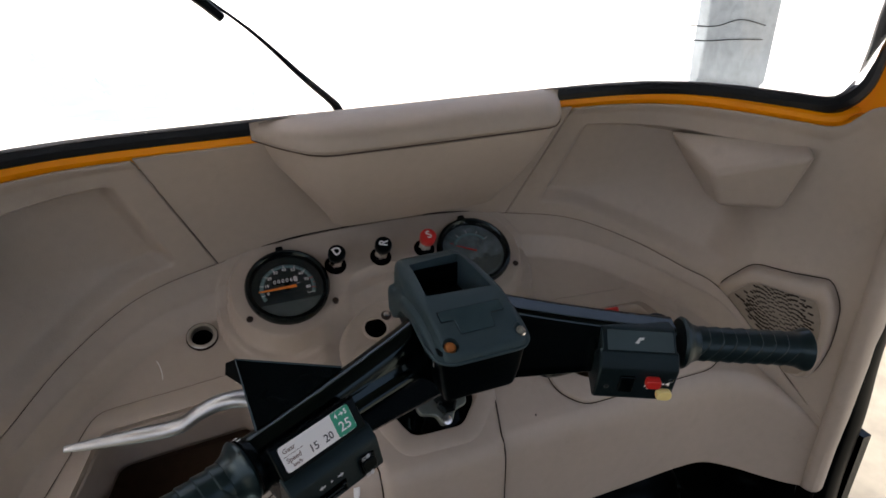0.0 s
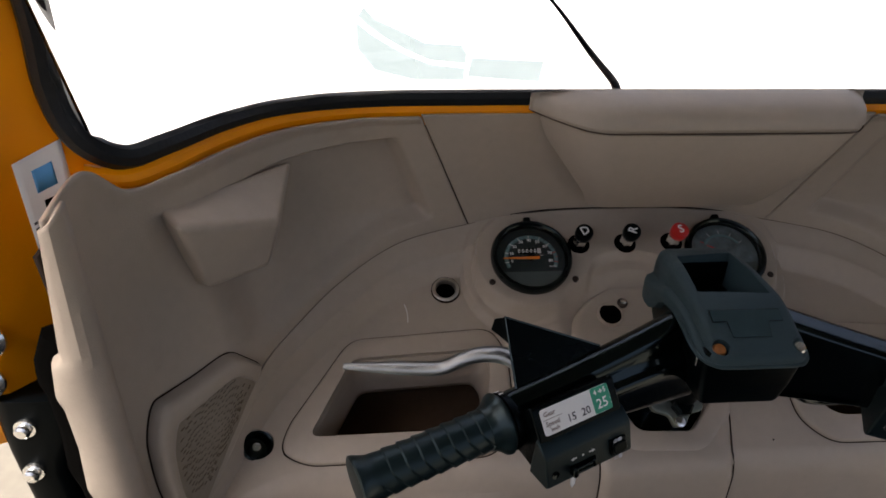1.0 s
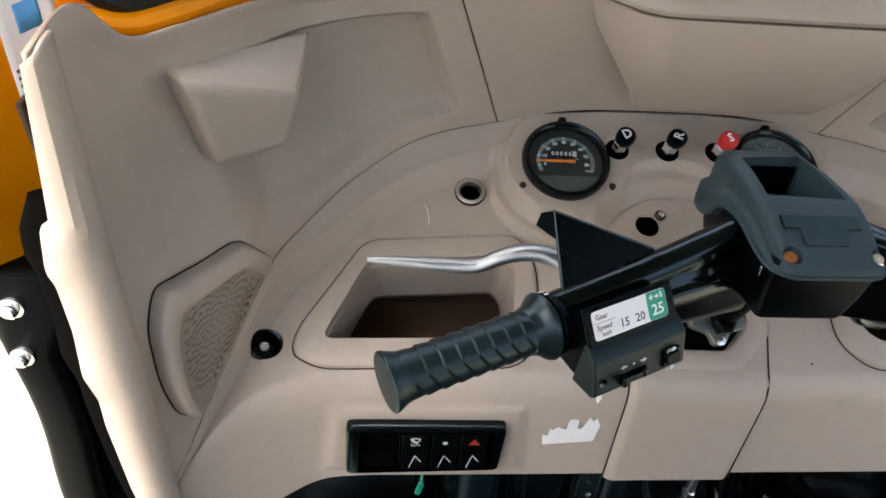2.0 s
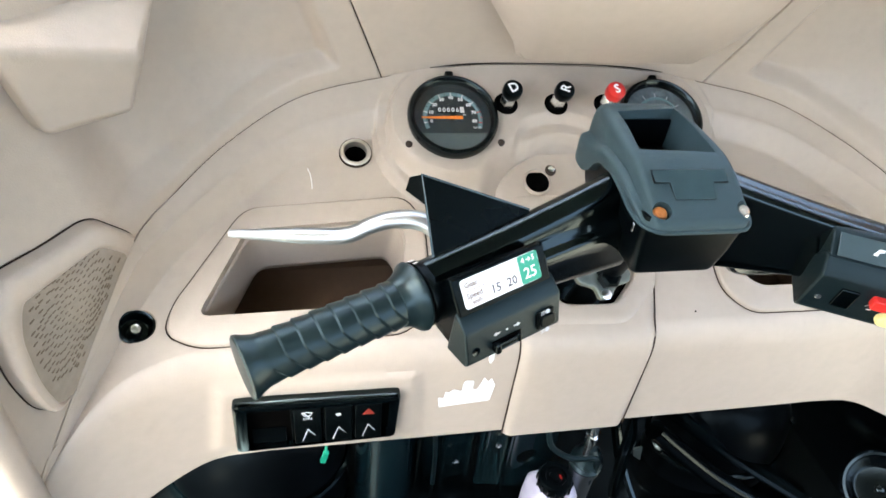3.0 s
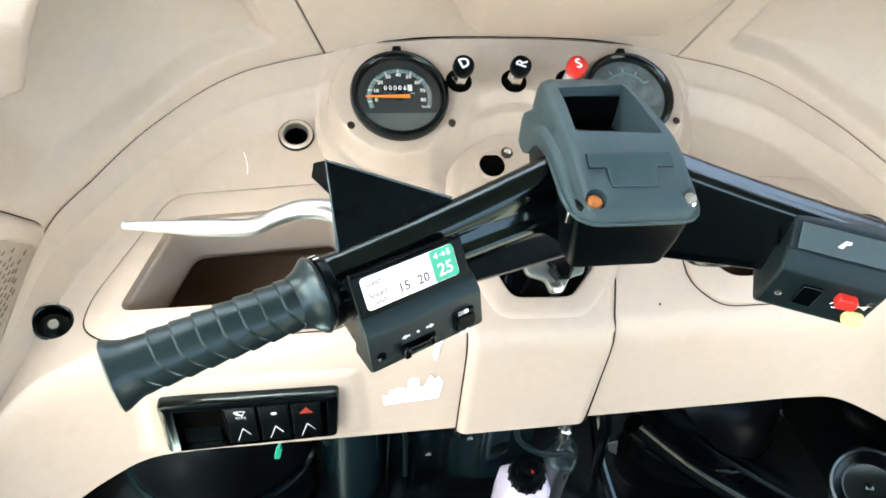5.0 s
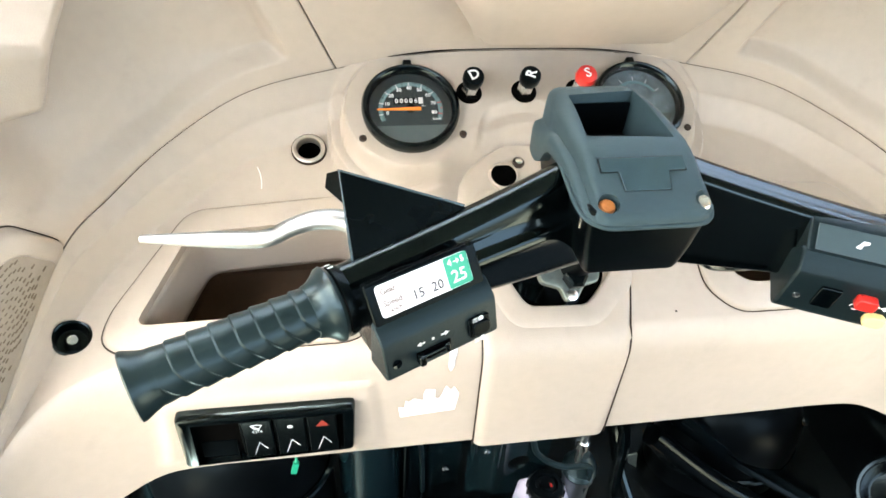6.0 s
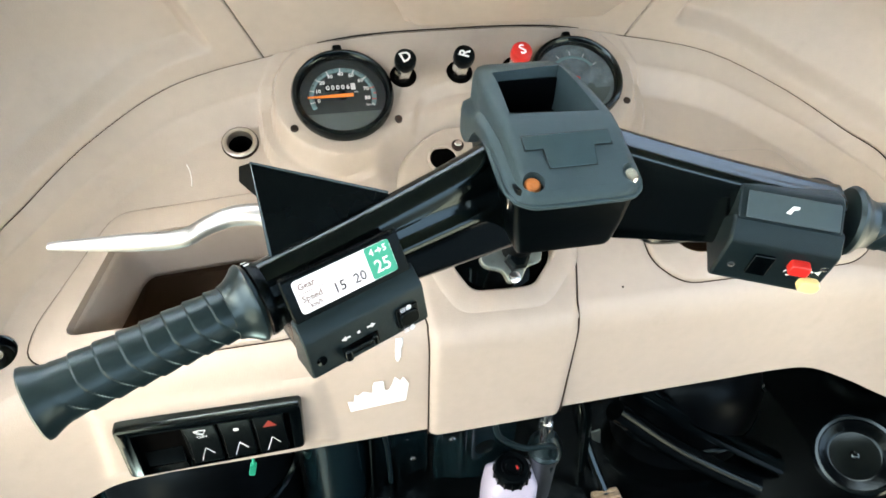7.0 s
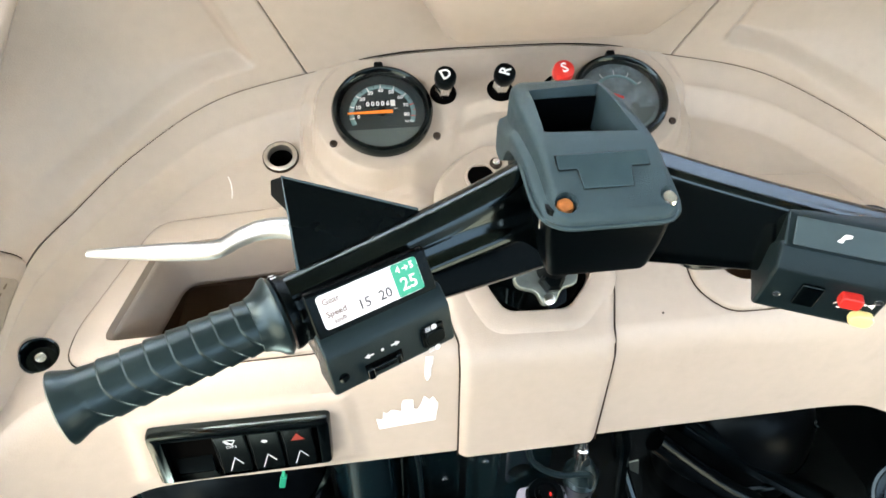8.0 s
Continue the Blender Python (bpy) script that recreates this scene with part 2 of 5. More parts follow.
def lathe(profile, m=Matrix(), n=40, caps=True):
    """Turns (radius, height) about the frame's z; caps: close the ends."""
    rows = [[m @ Vector((r * math.cos(2 * math.pi * k / n), r * math.sin(2 * math.pi * k / n), z)) for k in range(n)] for r, z in profile]
    bm = grid(rows, close=True)
    bm.verts.ensure_lookup_table()
    if caps and profile[0][0] > 1e-4:
        bm.faces.new(bm.verts[:n])
    if caps and profile[-1][0] > 1e-4:
        bm.faces.new(bm.verts[-n:])
    bmesh.ops.remove_doubles(bm, verts=bm.verts[:], dist=1e-4)
    return bm


def smooth_line(points, per=8):
    """A smooth line through points."""
    pts = [Vector(p) for p in points]
    out = []
    for i in range(len(pts) - 1):
        a, b = pts[max(i - 1, 0)], pts[i]
        c, d = pts[i + 1], pts[min(i + 2, len(pts) - 1)]
        for k in range(per):
            t = k / per
            out.append(0.5 * (2 * b + (c - a) * t + (2 * a - 5 * b + 4 * c - d) * t * t + (3 * b - a - 3 * c + d) * t ** 3))
    return out + [pts[-1]]


def tube(points, radius, n=10, flat=1.0, per=6):
    """A round (or flattened) rod along a smooth line; radius: one number, or one for each point."""
    line = smooth_line(points, per) if per > 1 else [Vector(p) for p in points]
    rows, side = [], None
    for i, p in enumerate(line):
        d = (line[min(i + 1, len(line) - 1)] - line[max(i - 1, 0)]).normalized()
        if side is None:
            side = d.cross(Vector((0, 0, 1)) if abs(d.z) < 0.9 else Vector((1, 0, 0))).normalized()
        side = (side - d * side.dot(d)).normalized()
        up = side.cross(d)
        if isinstance(radius, (list, tuple)):
            f = i / (len(line) - 1) * (len(radius) - 1)
            k = min(int(f), len(radius) - 2)
            r = radius[k] + (radius[k + 1] - radius[k]) * (f - k)
        else:
            r = radius
        rows.append([p + side * (r * math.cos(2 * math.pi * j / n)) + up * (r * flat * math.sin(2 * math.pi * j / n)) for j in range(n)])
    return loft(rows)


def join(*bms):
    out = bms[0]
    for b in bms[1:]:
        me = bpy.data.meshes.new("joined")
        b.to_mesh(me)
        b.free()
        out.from_mesh(me)
        bpy.data.meshes.remove(me)
    return out


def rounded(outline, r, n=4):
    """An outline with its corners rounded by r."""
    pts = [Vector((*p, 0)) for p in outline]
    out = []
    for i, p in enumerate(pts):
        a, b = pts[i - 1] - p, pts[(i + 1) % len(pts)] - p
        k = min(r, a.length * 0.45, b.length * 0.45)
        a, b = p + a.normalized() * k, p + b.normalized() * k
        for j in range(n + 1):
            t = j / n
            q = a * (1 - t) ** 2 + p * 2 * t * (1 - t) + b * t * t
            out.append((q.x, q.y))
    return out


def writing(text, size, m, thick=0.01, bold=0.0):
    """Raised letters in the frame's xy plane, centred."""
    cu = bpy.data.curves.new("writing", "FONT")
    cu.body, cu.size, cu.extrude, cu.align_x, cu.align_y = text, size, thick, "CENTER", "CENTER"
    cu.resolution_u, cu.offset = 2, bold
    ob = new("writing", cu)
    me = bpy.data.meshes.new_from_object(ob.evaluated_get(bpy.context.evaluated_depsgraph_get()))
    bpy.data.objects.remove(ob)
    bpy.data.curves.remove(cu)
    bm = bmesh.new()
    bm.from_mesh(me)
    bpy.data.meshes.remove(me)
    bmesh.ops.transform(bm, matrix=m, verts=bm.verts[:])
    return bm


def step(a, b, x):
    t = max(0.0, min(1.0, (x - a) / (b - a)))
    return t * t * (3 - 2 * t)


def inside(poly, x, y):
    """Signed distance to a polygon's edge, positive inside."""
    best, odd = 1e9, False
    for i in range(len(poly)):
        (x1, y1), (x2, y2) = poly[i - 1], poly[i]
        dx, dy = x2 - x1, y2 - y1
        t = max(0.0, min(1.0, ((x - x1) * dx + (y - y1) * dy) / (dx * dx + dy * dy)))
        best = min(best, math.hypot(x - x1 - t * dx, y - y1 - t * dy))
        if (y1 > y) != (y2 > y) and x < (x2 - x1) * (y - y1) / (y2 - y1) + x1:
            odd = not odd
    return best if odd else -best


# ---- the cab: cowl wall, dashboard, windscreen ----
# Matching lines of the left half, from the middle outwards: the foot of the cowl wall (the arc seam), its top, and the dashboard's front lip.
FOOT = [(0, 69.2, 99.9), (-10, 69.0, 99.7), (-19, 68.1, 98.6), (-27.7, 65.5, 97.4), (-34.5, 60.5, 95), (-39.2, 55.1, 92.5), (-41.8, 50.7, 91), (-44.6, 45.5, 86), (-47.3, 41, 80.5), (-49.6, 36.3, 75.6)]
TOP = [(0, 63.2, 113.8), (-12.5, 63.2, 113.8), (-25, 62.8, 113.8), (-32, 62.3, 113.7), (-38.7, 59.2, 113.6), (-42.8, 53.5, 113.6), (-45.8, 47.8, 113.5), (-48.4, 44.6, 113.5), (-49.8, 41.3, 116.2), (-50.2, 35.8, 115.0)]
LIP = [(0, 43.5, 82.2), (-10, 43.5, 82.2), (-18.5, 43.5, 82.2), (-26.5, 43.5, 82.2), (-33, 43.5, 82.2), (-38, 43.2, 82), (-42.5, 42, 81), (-45.5, 40.4, 79.3), (-48, 38.3, 77), (-50, 36.2, 74.5)]
HEM = [(0, 43.6, 68.6), (-10, 43.6, 68.6), (-18.5, 43.6, 68.6), (-26.5, 43.6, 68.6), (-33, 43.6, 68.6), (-37.5, 43.3, 68.3), (-41.5, 41.8, 67.2), (-44.8, 39.8, 66.2), (-47.5, 38, 65.6), (-49.8, 36.2, 65.6)]


def along(line, s):
    """The point of a half line at s, from -9 (right end) to 9 (left end)."""
    m = -1 if s < 0 else 1
    s = min(abs(s), len(line) - 1.0001)
    i = int(s)
    t = s - i
    near = lambda k: Vector(line[k]) if k >= 0 else Vector((-line[-k][0], *line[-k][1:]))
    a, b, c, d = near(i - 1), near(i), near(i + 1), near(min(i + 2, len(line) - 1))
    p = 0.5 * (2 * b + (c - a) * t + (2 * a - 5 * b + 4 * c - d) * t * t + (3 * b - a - 3 * c + d) * t ** 3)
    return Vector((p.x * m, p.y, p.z))


def wall_at(s, v):
    return along(FOOT, s).lerp(along(TOP, s), v)


def wall_normal(s, v):
    du = wall_at(s + 0.05, v) - wall_at(s - 0.05, v) if abs(s) < 8.9 else wall_at(s, v) - wall_at(s - math.copysign(0.1, s), v)
    dv = wall_at(s, v + 0.02) - wall_at(s, v - 0.02)
    n = du.cross(dv).normalized()
    return n if n.dot(Vector((0, 25, 104)) - wall_at(s, v)) > 0 else -n


# Speaker hood and hollow of the side panels, outlined in (s, v).
HOOD = [(5.9, -0.03), (6.42, 0.26), (6.95, 0.335), (8.15, 0.435), (8.41, 0.39), (8.48, 0.26), (8.33, 0.10), (7.65, -0.03)]


HC = (7.3 * 5.2, -1.2)   # middle of the hood


def relief(s, v):
    """How far the side panel stands out (+) or is hollowed (-), in cm."""
    a = abs(s)
    d = 0.0
    q = 1 - step(2.7, 4.2, a)
    hollow = step(2.38, 2.52 + 0.2 * v, a) * (1 - step(0.80, 0.845, v)) * (1 - step(5.2, 6.4, a)) * (0.6 * step(0.05 + 0.06 * q, 0.17 + 0.04 * q, v) + 0.4 * step(0.05 + 0.06 * q, 0.5 - 0.29 * q, v))
    d -= 2.1 * hollow
    d += 0.35 * step(0.93, 0.99, v)
    return d


def wall_panel(s0, s1, plain=False):
    rows = []
    n = max(8, int(abs(s1 - s0) * 34))
    m = 110
    for i in range(n + 1):
        s = s0 + (s1 - s0) * i / n
        rows.append([wall_at(s, v) + (Vector() if plain else wall_normal(s, v) * relief(s, v)) for v in [0.0022 + 0.9978 * j / m for j in range(m + 1)]])
    return rows


def tray_flat(y):
    return 82.2 + 0.54 * (y - 43.5)


def pod_plane(y):
    return 99.55 + 0.6 * (y - 68.9)


def pod_inside(x, y):
    """Distance inside the outline of the raised instrument pod."""
    k = max(7.1 - math.hypot(x - c, (y - 63.6) / 0.86) for c in (-11.9, 11.9))
    low = 63.6 + 0.5 * math.cos(x / 6 * math.pi) if abs(x) < 6 else 63.1
    band = min(13.0 - abs(x), y - low)
    h = max(0.0, 1.6 - abs(k - band)) / 1.6
    return max(k, band) + h * h * 0.4


def cover_gap(x, y):
    """How far outside the column cover a place of the tray lies; 1 on its edge."""
    return math.hypot(x / 8.0, max(0.0, y - 56.8) / 4.6)


def dash_z(x, y, foot_y, foot_z, lip_y, lip_z):
    z = lip_z + 0.54 * (y - lip_y)
    # the fillet up to the arc seam
    w = min(6.0, max(1.5, (foot_y - lip_y) * 0.35))
    t = 0.72 * step(foot_y - 0.62 * w, foot_y - 0.38 * w, y) + 0.28 * step(foot_y - 0.38 * w, foot_y + 0.2, y)
    flat_at_foot = lip_z + 0.54 * (foot_y - lip_y)
    z += (foot_z - flat_at_foot) * t
    if abs(x) < 24 and y > 50:
        k = pod_inside(x, y)
        edge = 0.64 * step(0.05, 0.65, k) + 0.36 * step(-1.25, -0.8, k)
        # between the dials the pod runs down in soft steps
        soft = 0.32 * step(-0.35, 0.1, k) + 0.28 * step(-1.75, -1.35, k) + 0.22 * step(-3.25, -2.85, k) + 0.18 * step(-4.95, -4.5, k)
        m = 1 - step(5.5, 11.5, abs(x) + 0.5 * (y - 60))
        lift = edge * (1 - m) + soft * m
        lift *= step(0.9, 1.25, cover_gap(x, y))
        z = max(z, z + (pod_plane(y) - z) * lift)
    return z


PANEL_BED = [(-36.8, 70.2), (-35.6, 79.0), (-17.4, 79.4), (-16.6, 69.8)]


def dash_rows(m=170):
    rows = []
    steps = [-9 + 0.1 * k for k in range(64)] + [-2.6 + 0.025 * k for k in range(208)] + [2.6 + 0.05 * k for k in range(40)] + [4.6 + 0.1 * k for k in range(45)]
    for s in steps:
        foot, lip, hem = along(FOOT, s), along(LIP, s), along(HEM, s)
        r = 2.6 * (1 - 0.5 * step(6.5, 9, abs(s)))
        col = []
        for k in range(28):
            t = k / 28
            p = hem.lerp(Vector((lip.x, lip.y, lip.z - r)), t)
            if p.x < -14:
                p.y -= 0.4 * step(-0.9, 0.7, inside(PANEL_BED, p.x, p.z))
            col.append(p)
        for k in range(7):
            a = math.pi / 2 * k / 6 * 0.68
            col.append(Vector((lip.x, lip.y + r * (1 - math.cos(a)), lip.z - r + (1.278 * r) * math.sin(a) / math.sin(math.pi / 2 * 0.68))))
        start = col[-1]
        span = foot - start
        for k in range(1, m + 1):
            t = k / m
            x, y = start.x + span.x * t, start.y + span.y * t
            col.append(Vector((x, y, dash_z(x, y, foot.y, foot.z, start.y, start.z))))
        rows.append(col)
    return rows


dash = thing("dashboard", (0, 55, 68), "moulded beige plastic dashboard with pockets, across the cab front", "dashboard")
tray = part("dash_top", grid(dash_rows()), BEIGE, dash, thick=-0.4)

# side panels, middle panel, hidden skin behind the joints
for side, nm in ((1, "side_panel"), (-1, "side_panel")):
    pnl = part(nm, grid(wall_panel(side * 2.008, side * 9.0)), BEIGE, dash, "beige side panel with perforated speaker hood", thick=-0.35)
    # raised speaker hood with a chamfered rim, and the dusty perforated plate inside it
    outline = rounded([(p * 5.2, q * 24) for p, q in HOOD], 2.6, 9)
    rise = lambda x, y, d: wall_at(side * x / 5.2, max(0.003, y / 24)) + wall_normal(side * x / 5.2, max(0.003, y / 24)) * d * (0.12 + 0.88 * step(-0.5, 3.2, y))
    inward = lambda k: [(HC[0] + (x - HC[0]) * k, HC[1] + (y - HC[1]) * k) for x, y in outline]
    hood = part("speaker_hood", grid([[rise(x, y, d) for x, y in inward(k)] for k, d in ((1.01, -0.3), (1.0, 0.25), (0.994, 1.0), (0.982, 1.35), (0.955, 1.6), (0.925, 1.68), (0.87, 1.7), (0.845, 1.62), (0.828, 1.4), (0.822, 1.1), (0.82, 0.9))], close=True), BEIGE, pnl, "moulded speaker hood")
    part("speaker_plate", grid([[rise(x, y, d) for x, y in inward(k)] for k, d in ((0.83, 1.12), (0.7, 1.1), (0.5, 1.1), (0.3, 1.1), (0.15, 1.1), (0.02, 1.1))], close=True), BEIGE_DIRTY, hood, "dusty perforated speaker plate")
    # dark tube painting the hood's contact shadow, where it leaves the panel
    gap = [rise(x, y, 0.06) for x, y in inward(1.006) if y > 0.4]
    part("hood_shade_line", tube(gap, 0.075, n=6, per=1), JOINT, hood)
    slots = bmesh.new()
    rng = random.Random(7)
    for k in range(2, 420):
        # a cluster of short slots, thinning out towards its edge
        r, ang = 0.21 * math.sqrt(k), k * 2.39996
        x, y = 7.25 * 5.2 + r * math.cos(ang) * 1.3, 4.2 + r * math.sin(ang)
        if y < 0.6 or inside([(p * 5.2, q * 24) for p, q in HOOD], x, y) < 1.6 or rng.random() < (r - 2.4) * 0.35:
            continue
        here = lambda x, y: rise(x, y, 1.14) + wall_normal(side * x / 5.2, max(0.003, y / 24)) * 0.03
        q = here(x, y)
        b = basis(q, here(x + 0.1, y + 0.03) - q, wall_normal(side * x / 5.2, y / 24))
        w = (0.075 + 0.016 * r) if side < 0 else (0.05 + 0.012 * r)
        vs = [slots.verts.new(b @ Vector((x * w * 2.6, y * w, 0))) for x, y in ((-1, -0.6), (0.7, -1), (1, 0), (0.7, 1), (-1, 0.6))]
        slots.faces.new(vs)
    tagged(part("speaker_perforation", slots, SLOT if side < 0 else DUSTY_SLOT, pnl, "dark speaker slots" if side < 0 else "dust-filled speaker slots"), kind="stuff")
mid = part("middle_panel", grid(wall_panel(-1.992, 1.992, plain=True)), BEIGE, dash, thick=-0.35)
back_rows = [[wall_at(s * 0.25 - 8.5, v / 8) - wall_normal(s * 0.25 - 8.5, v / 8) * 3.2 for v in range(-2, 8)] for s in range(69)]
solo("cowl_skin", grid(back_rows), JOINT, "dark inner skin of the front cowl", "cowl", kind="structure", thick=0.4)


# outer edge of the flange: (height, x); a notch below the pillar and a kink half-way down
EDGE = ((60, 51.6), (72.8, 51.7), (78, 52.2), (86, 52.5), (88.8, 52.35), (91.2, 52.95), (95.6, 52.5), (99.6, 52.55), (100.7, 52.9), (103.6, 52.4), (104.2, 51.6), (110, 50.8), (115.4, 50.1), (120, 49.8))


def edge_x(z):
    for (z0, x0), (z1, x1) in zip(EDGE, EDGE[1:]):
        if z <= z1:
            return x0 + (x1 - x0) * (z - z0) / (z1 - z0)
    return EDGE[-1][1]


def flange(side):
    rows = []
    cols = ((0.0, 36.7, 116.0), (0.06, 35.95, 115.8), (0.16, 35.5, 115.5), (0.32, 35.28, 115.1), (0.55, 35.32, 114.8), (0.78, 35.5, 114.5), (0.92, 35.85, 114.3), (1.0, 36.4, 114.2), (1.02, 37.6, 114.0))
    for k in range(121):
        row = []
        for f, y, top in cols:
            z = 65.8 + (top - 65.8) * k / 120
            row.append((side * (49 + (edge_x(z) - 49) * f), y, z))
        rows.append(row)
    return grid(rows)


for side in (1, -1):
    part("edge_flange", flange(side), BEIGE, dash, thick=0.3)

# ---- windscreen ----
RIM = [(0, 64.4, 115.3), (-15, 64.4, 115.3), (-28, 64.2, 115.3), (-35, 62.9, 115.3), (-40.2, 60.0, 115.3), (-44.0, 55.3, 115.3), (-46.8, 49.8, 115.3), (-49.0, 46.6, 115.4), (-51.2, 45.4, 117.4), (-52.2, 45.3, 121), (-51.5, 44.4, 127), (-50.3, 41.3, 140), (-48.8, 37.2, 157)]


def mirrored(line):
    return [(-x, y, z) for x, y, z in reversed(line)] + line[1:]


screen = thing("windscreen", (0, 64, 115), "clear curved windscreen in a black rubber seal", "windscreen", kind="structure")
seal_line = smooth_line(mirrored(RIM), 6)
part("rubber_seal", tube(seal_line, 1.1, n=10, per=1), SEAL, screen, "weathered black rubber seal")
rows = []
for k in range(0, 13):
    t = k / 12
    row = []
    for s in range(-20, 21):
        f = abs(s) / 20 * 7.6
        i = min(int(f), 7)
        a = Vector(RIM[i]).lerp(Vector(RIM[i + 1]), f - i)
        p = Vector((math.copysign(a.x, s) if s else 0, a.y, a.z))
        q = Vector((p.x * 1.02, p.y - 13, 157))
        if s < 0:
            p.x, q.x = -abs(p.x), -abs(q.x)
        else:
            p.x, q.x = abs(p.x), abs(q.x)
        p.z -= 1.8
        p.y += 0.4
        row.append(p.lerp(q, t))
    rows.append(row)
# faint tinted shapes stuck to the pane
def on_pane(x, z, out=0.3):
    return Vector((x, 64.4 - 0.3118 * (z - 115.3) - out, z))


DECAL = film("pale_tinted_film", (0.27, 0.33, 0.355))
swoosh = [(-30.4, 124.7), (-29.4, 123.6), (-27.0, 122.5), (-24.6, 121.3), (-21.0, 121.1), (-20.4, 120.2), (-20.5, 119.2), (-21.6, 119.3), (-24.2, 119.6), (-26.6, 120.7), (-28.6, 121.9), (-30.1, 123.0), (-31.0, 123.9)]
lower_swoosh = [(-31.2, 123.3), (-29.9, 122.2), (-28.0, 121.0), (-26.2, 120.0), (-24.0, 119.1), (-21.4, 118.8), (-20.5, 118.7), (-20.6, 117.4), (-25.8, 117.5), (-29.6, 118.5), (-31.2, 120.7)]
swash = thing("window_decal", (-25, 62, 120), "faint pale green and blue film shape on the windscreen", "decal")
for outline in (swoosh, lower_swoosh, [(-19.9, 119.8), (-12.5, 119.4), (-12.7, 117.2), (-20.2, 117.8)]):
    bm = bmesh.new()
    bm.faces.new([bm.verts.new(on_pane(x, z)) for x, z in outline])
    part("tinted_film", bm, DECAL, swash).visible_shadow = False
pane = part("pane", grid(rows), GLASS, screen, thick=0.4)
pane.visible_shadow = False

# orange lip under the seal, and the orange pillars
LEDGE = [(0, 64.2, 114.1), (-15, 64.2, 114.1), (-28, 64.0, 114.1), (-34.5, 62.9, 114.1), (-40, 59.6, 114.1), (-43.8, 54.6, 114.0), (-46.6, 49.0, 113.9), (-48.8, 46.4, 113.7), (-51.5, 45.2, 114.4)]
solo("front_ledge", tube(smooth_line(mirrored(LEDGE), 6), 0.9, n=10, per=1), ORANGE, "orange painted metal lip below the windscreen", "body panel", kind="structure")

# sheet closing the gap between the ledge and the cowl panels
rows = []
for k in range(-40, 41):
    q = along(LEDGE, k * 0.2)
    rows.append([wall_at(k * 0.2, 0.9) - wall_normal(k * 0.2, 0.9) * 0.9, wall_at(k * 0.2, 0.97) - wall_normal(k * 0.2, 0.97) * 0.75, q + Vector((0, 0.1, 0.1))])
solo("cowl_lip", grid(rows), ORANGE, "orange metal lip closing the cowl's upper edge", "body panel", kind="structure", thick=0.2)


def pillar(side):
    rows = []
    for k in range(25):
        z = 93.5 + 65 * k / 24
        lean = max(0.0, z - 118) * 0.21
        rows.append([(side * x, y - lean, z) for x, y in ((52.2 - 3.2 * (1 - step(113, 116.5, z)), 46.6 + 0.9 * (1 - step(113, 116.5, z))), (53.0, 45.8), (54.4, 45.0), (56.4, 43.0), (57.4, 40.8), (58.6, 39.3), (61.0, 38.6), (63.4, 39.0), (63.8, 41))])
    return grid(rows)


for side in (1, -1):
    p = thing("door_pillar", (side * 56, 44, 93.5), "orange painted sheet-metal windscreen pillar with rivets", "pillar", kind="structure")
    part("pillar_skin", pillar(side), ORANGE, p, thick=-0.3)
    for x, y, z in ((58.5, 39.2, 103.5), (59.5, 38.9, 99.8)):
        m = basis((side * x, y, z), (1, 0, 0), (0, -0.9, 0.2))
        part("rivet", lathe([(1.3, 0), (1.3, 0.25), (0.9, 0.55), (0.8, 0.5), (0.0, 0.45)], m, 20), CHROME, p)

lab = thing("pillar_label", (-54, 45, 112), "white printed label with a blue mark on the orange pillar", "label")


def on_pillar(x, z, out=0.12):
    line = ((51.0, 47.0), (52.2, 46.4), (53.0, 45.8), (54.4, 45.0), (56.4, 43.0), (57.4, 40.8))
    for (x0, y0), (x1, y1) in zip(line, line[1:]):
        if x0 <= -x <= x1:
            return Vector((x, y0 + (y1 - y0) * (-x - x0) / (x1 - x0) - out, z))


def patch(x0, x1, zlo, zhi, out, slant=0.0):
    n = 8
    return grid([[on_pillar(x0 + (x1 - x0) * i / n, z + slant * (x0 + (x1 - x0) * i / n + 54), out) for z in (zlo, zhi)] for i in range(n + 1)])


part("sheet", patch(-55.6, -52.8, 106.5, 116.6, 0.10, 0.45), PAPER, lab, thick=0.02)
part("blue_mark", patch(-54.8, -53.6, 113.6, 115.4, 0.14, 0.4), BLUE_INK, lab, thick=0.02)
part("dark_mark", patch(-54.6, -53.9, 112.1, 112.8, 0.14, 0.3), SEAM_DARK, lab, thick=0.02)
for k in range(10):
    part("print_bar", patch(-55.4, -53.1 - 0.2 * (k % 3), 107.0 + 0.5 * k, 107.22 + 0.5 * k, 0.14, 0.45), GREY_INK, lab, thick=0.02)

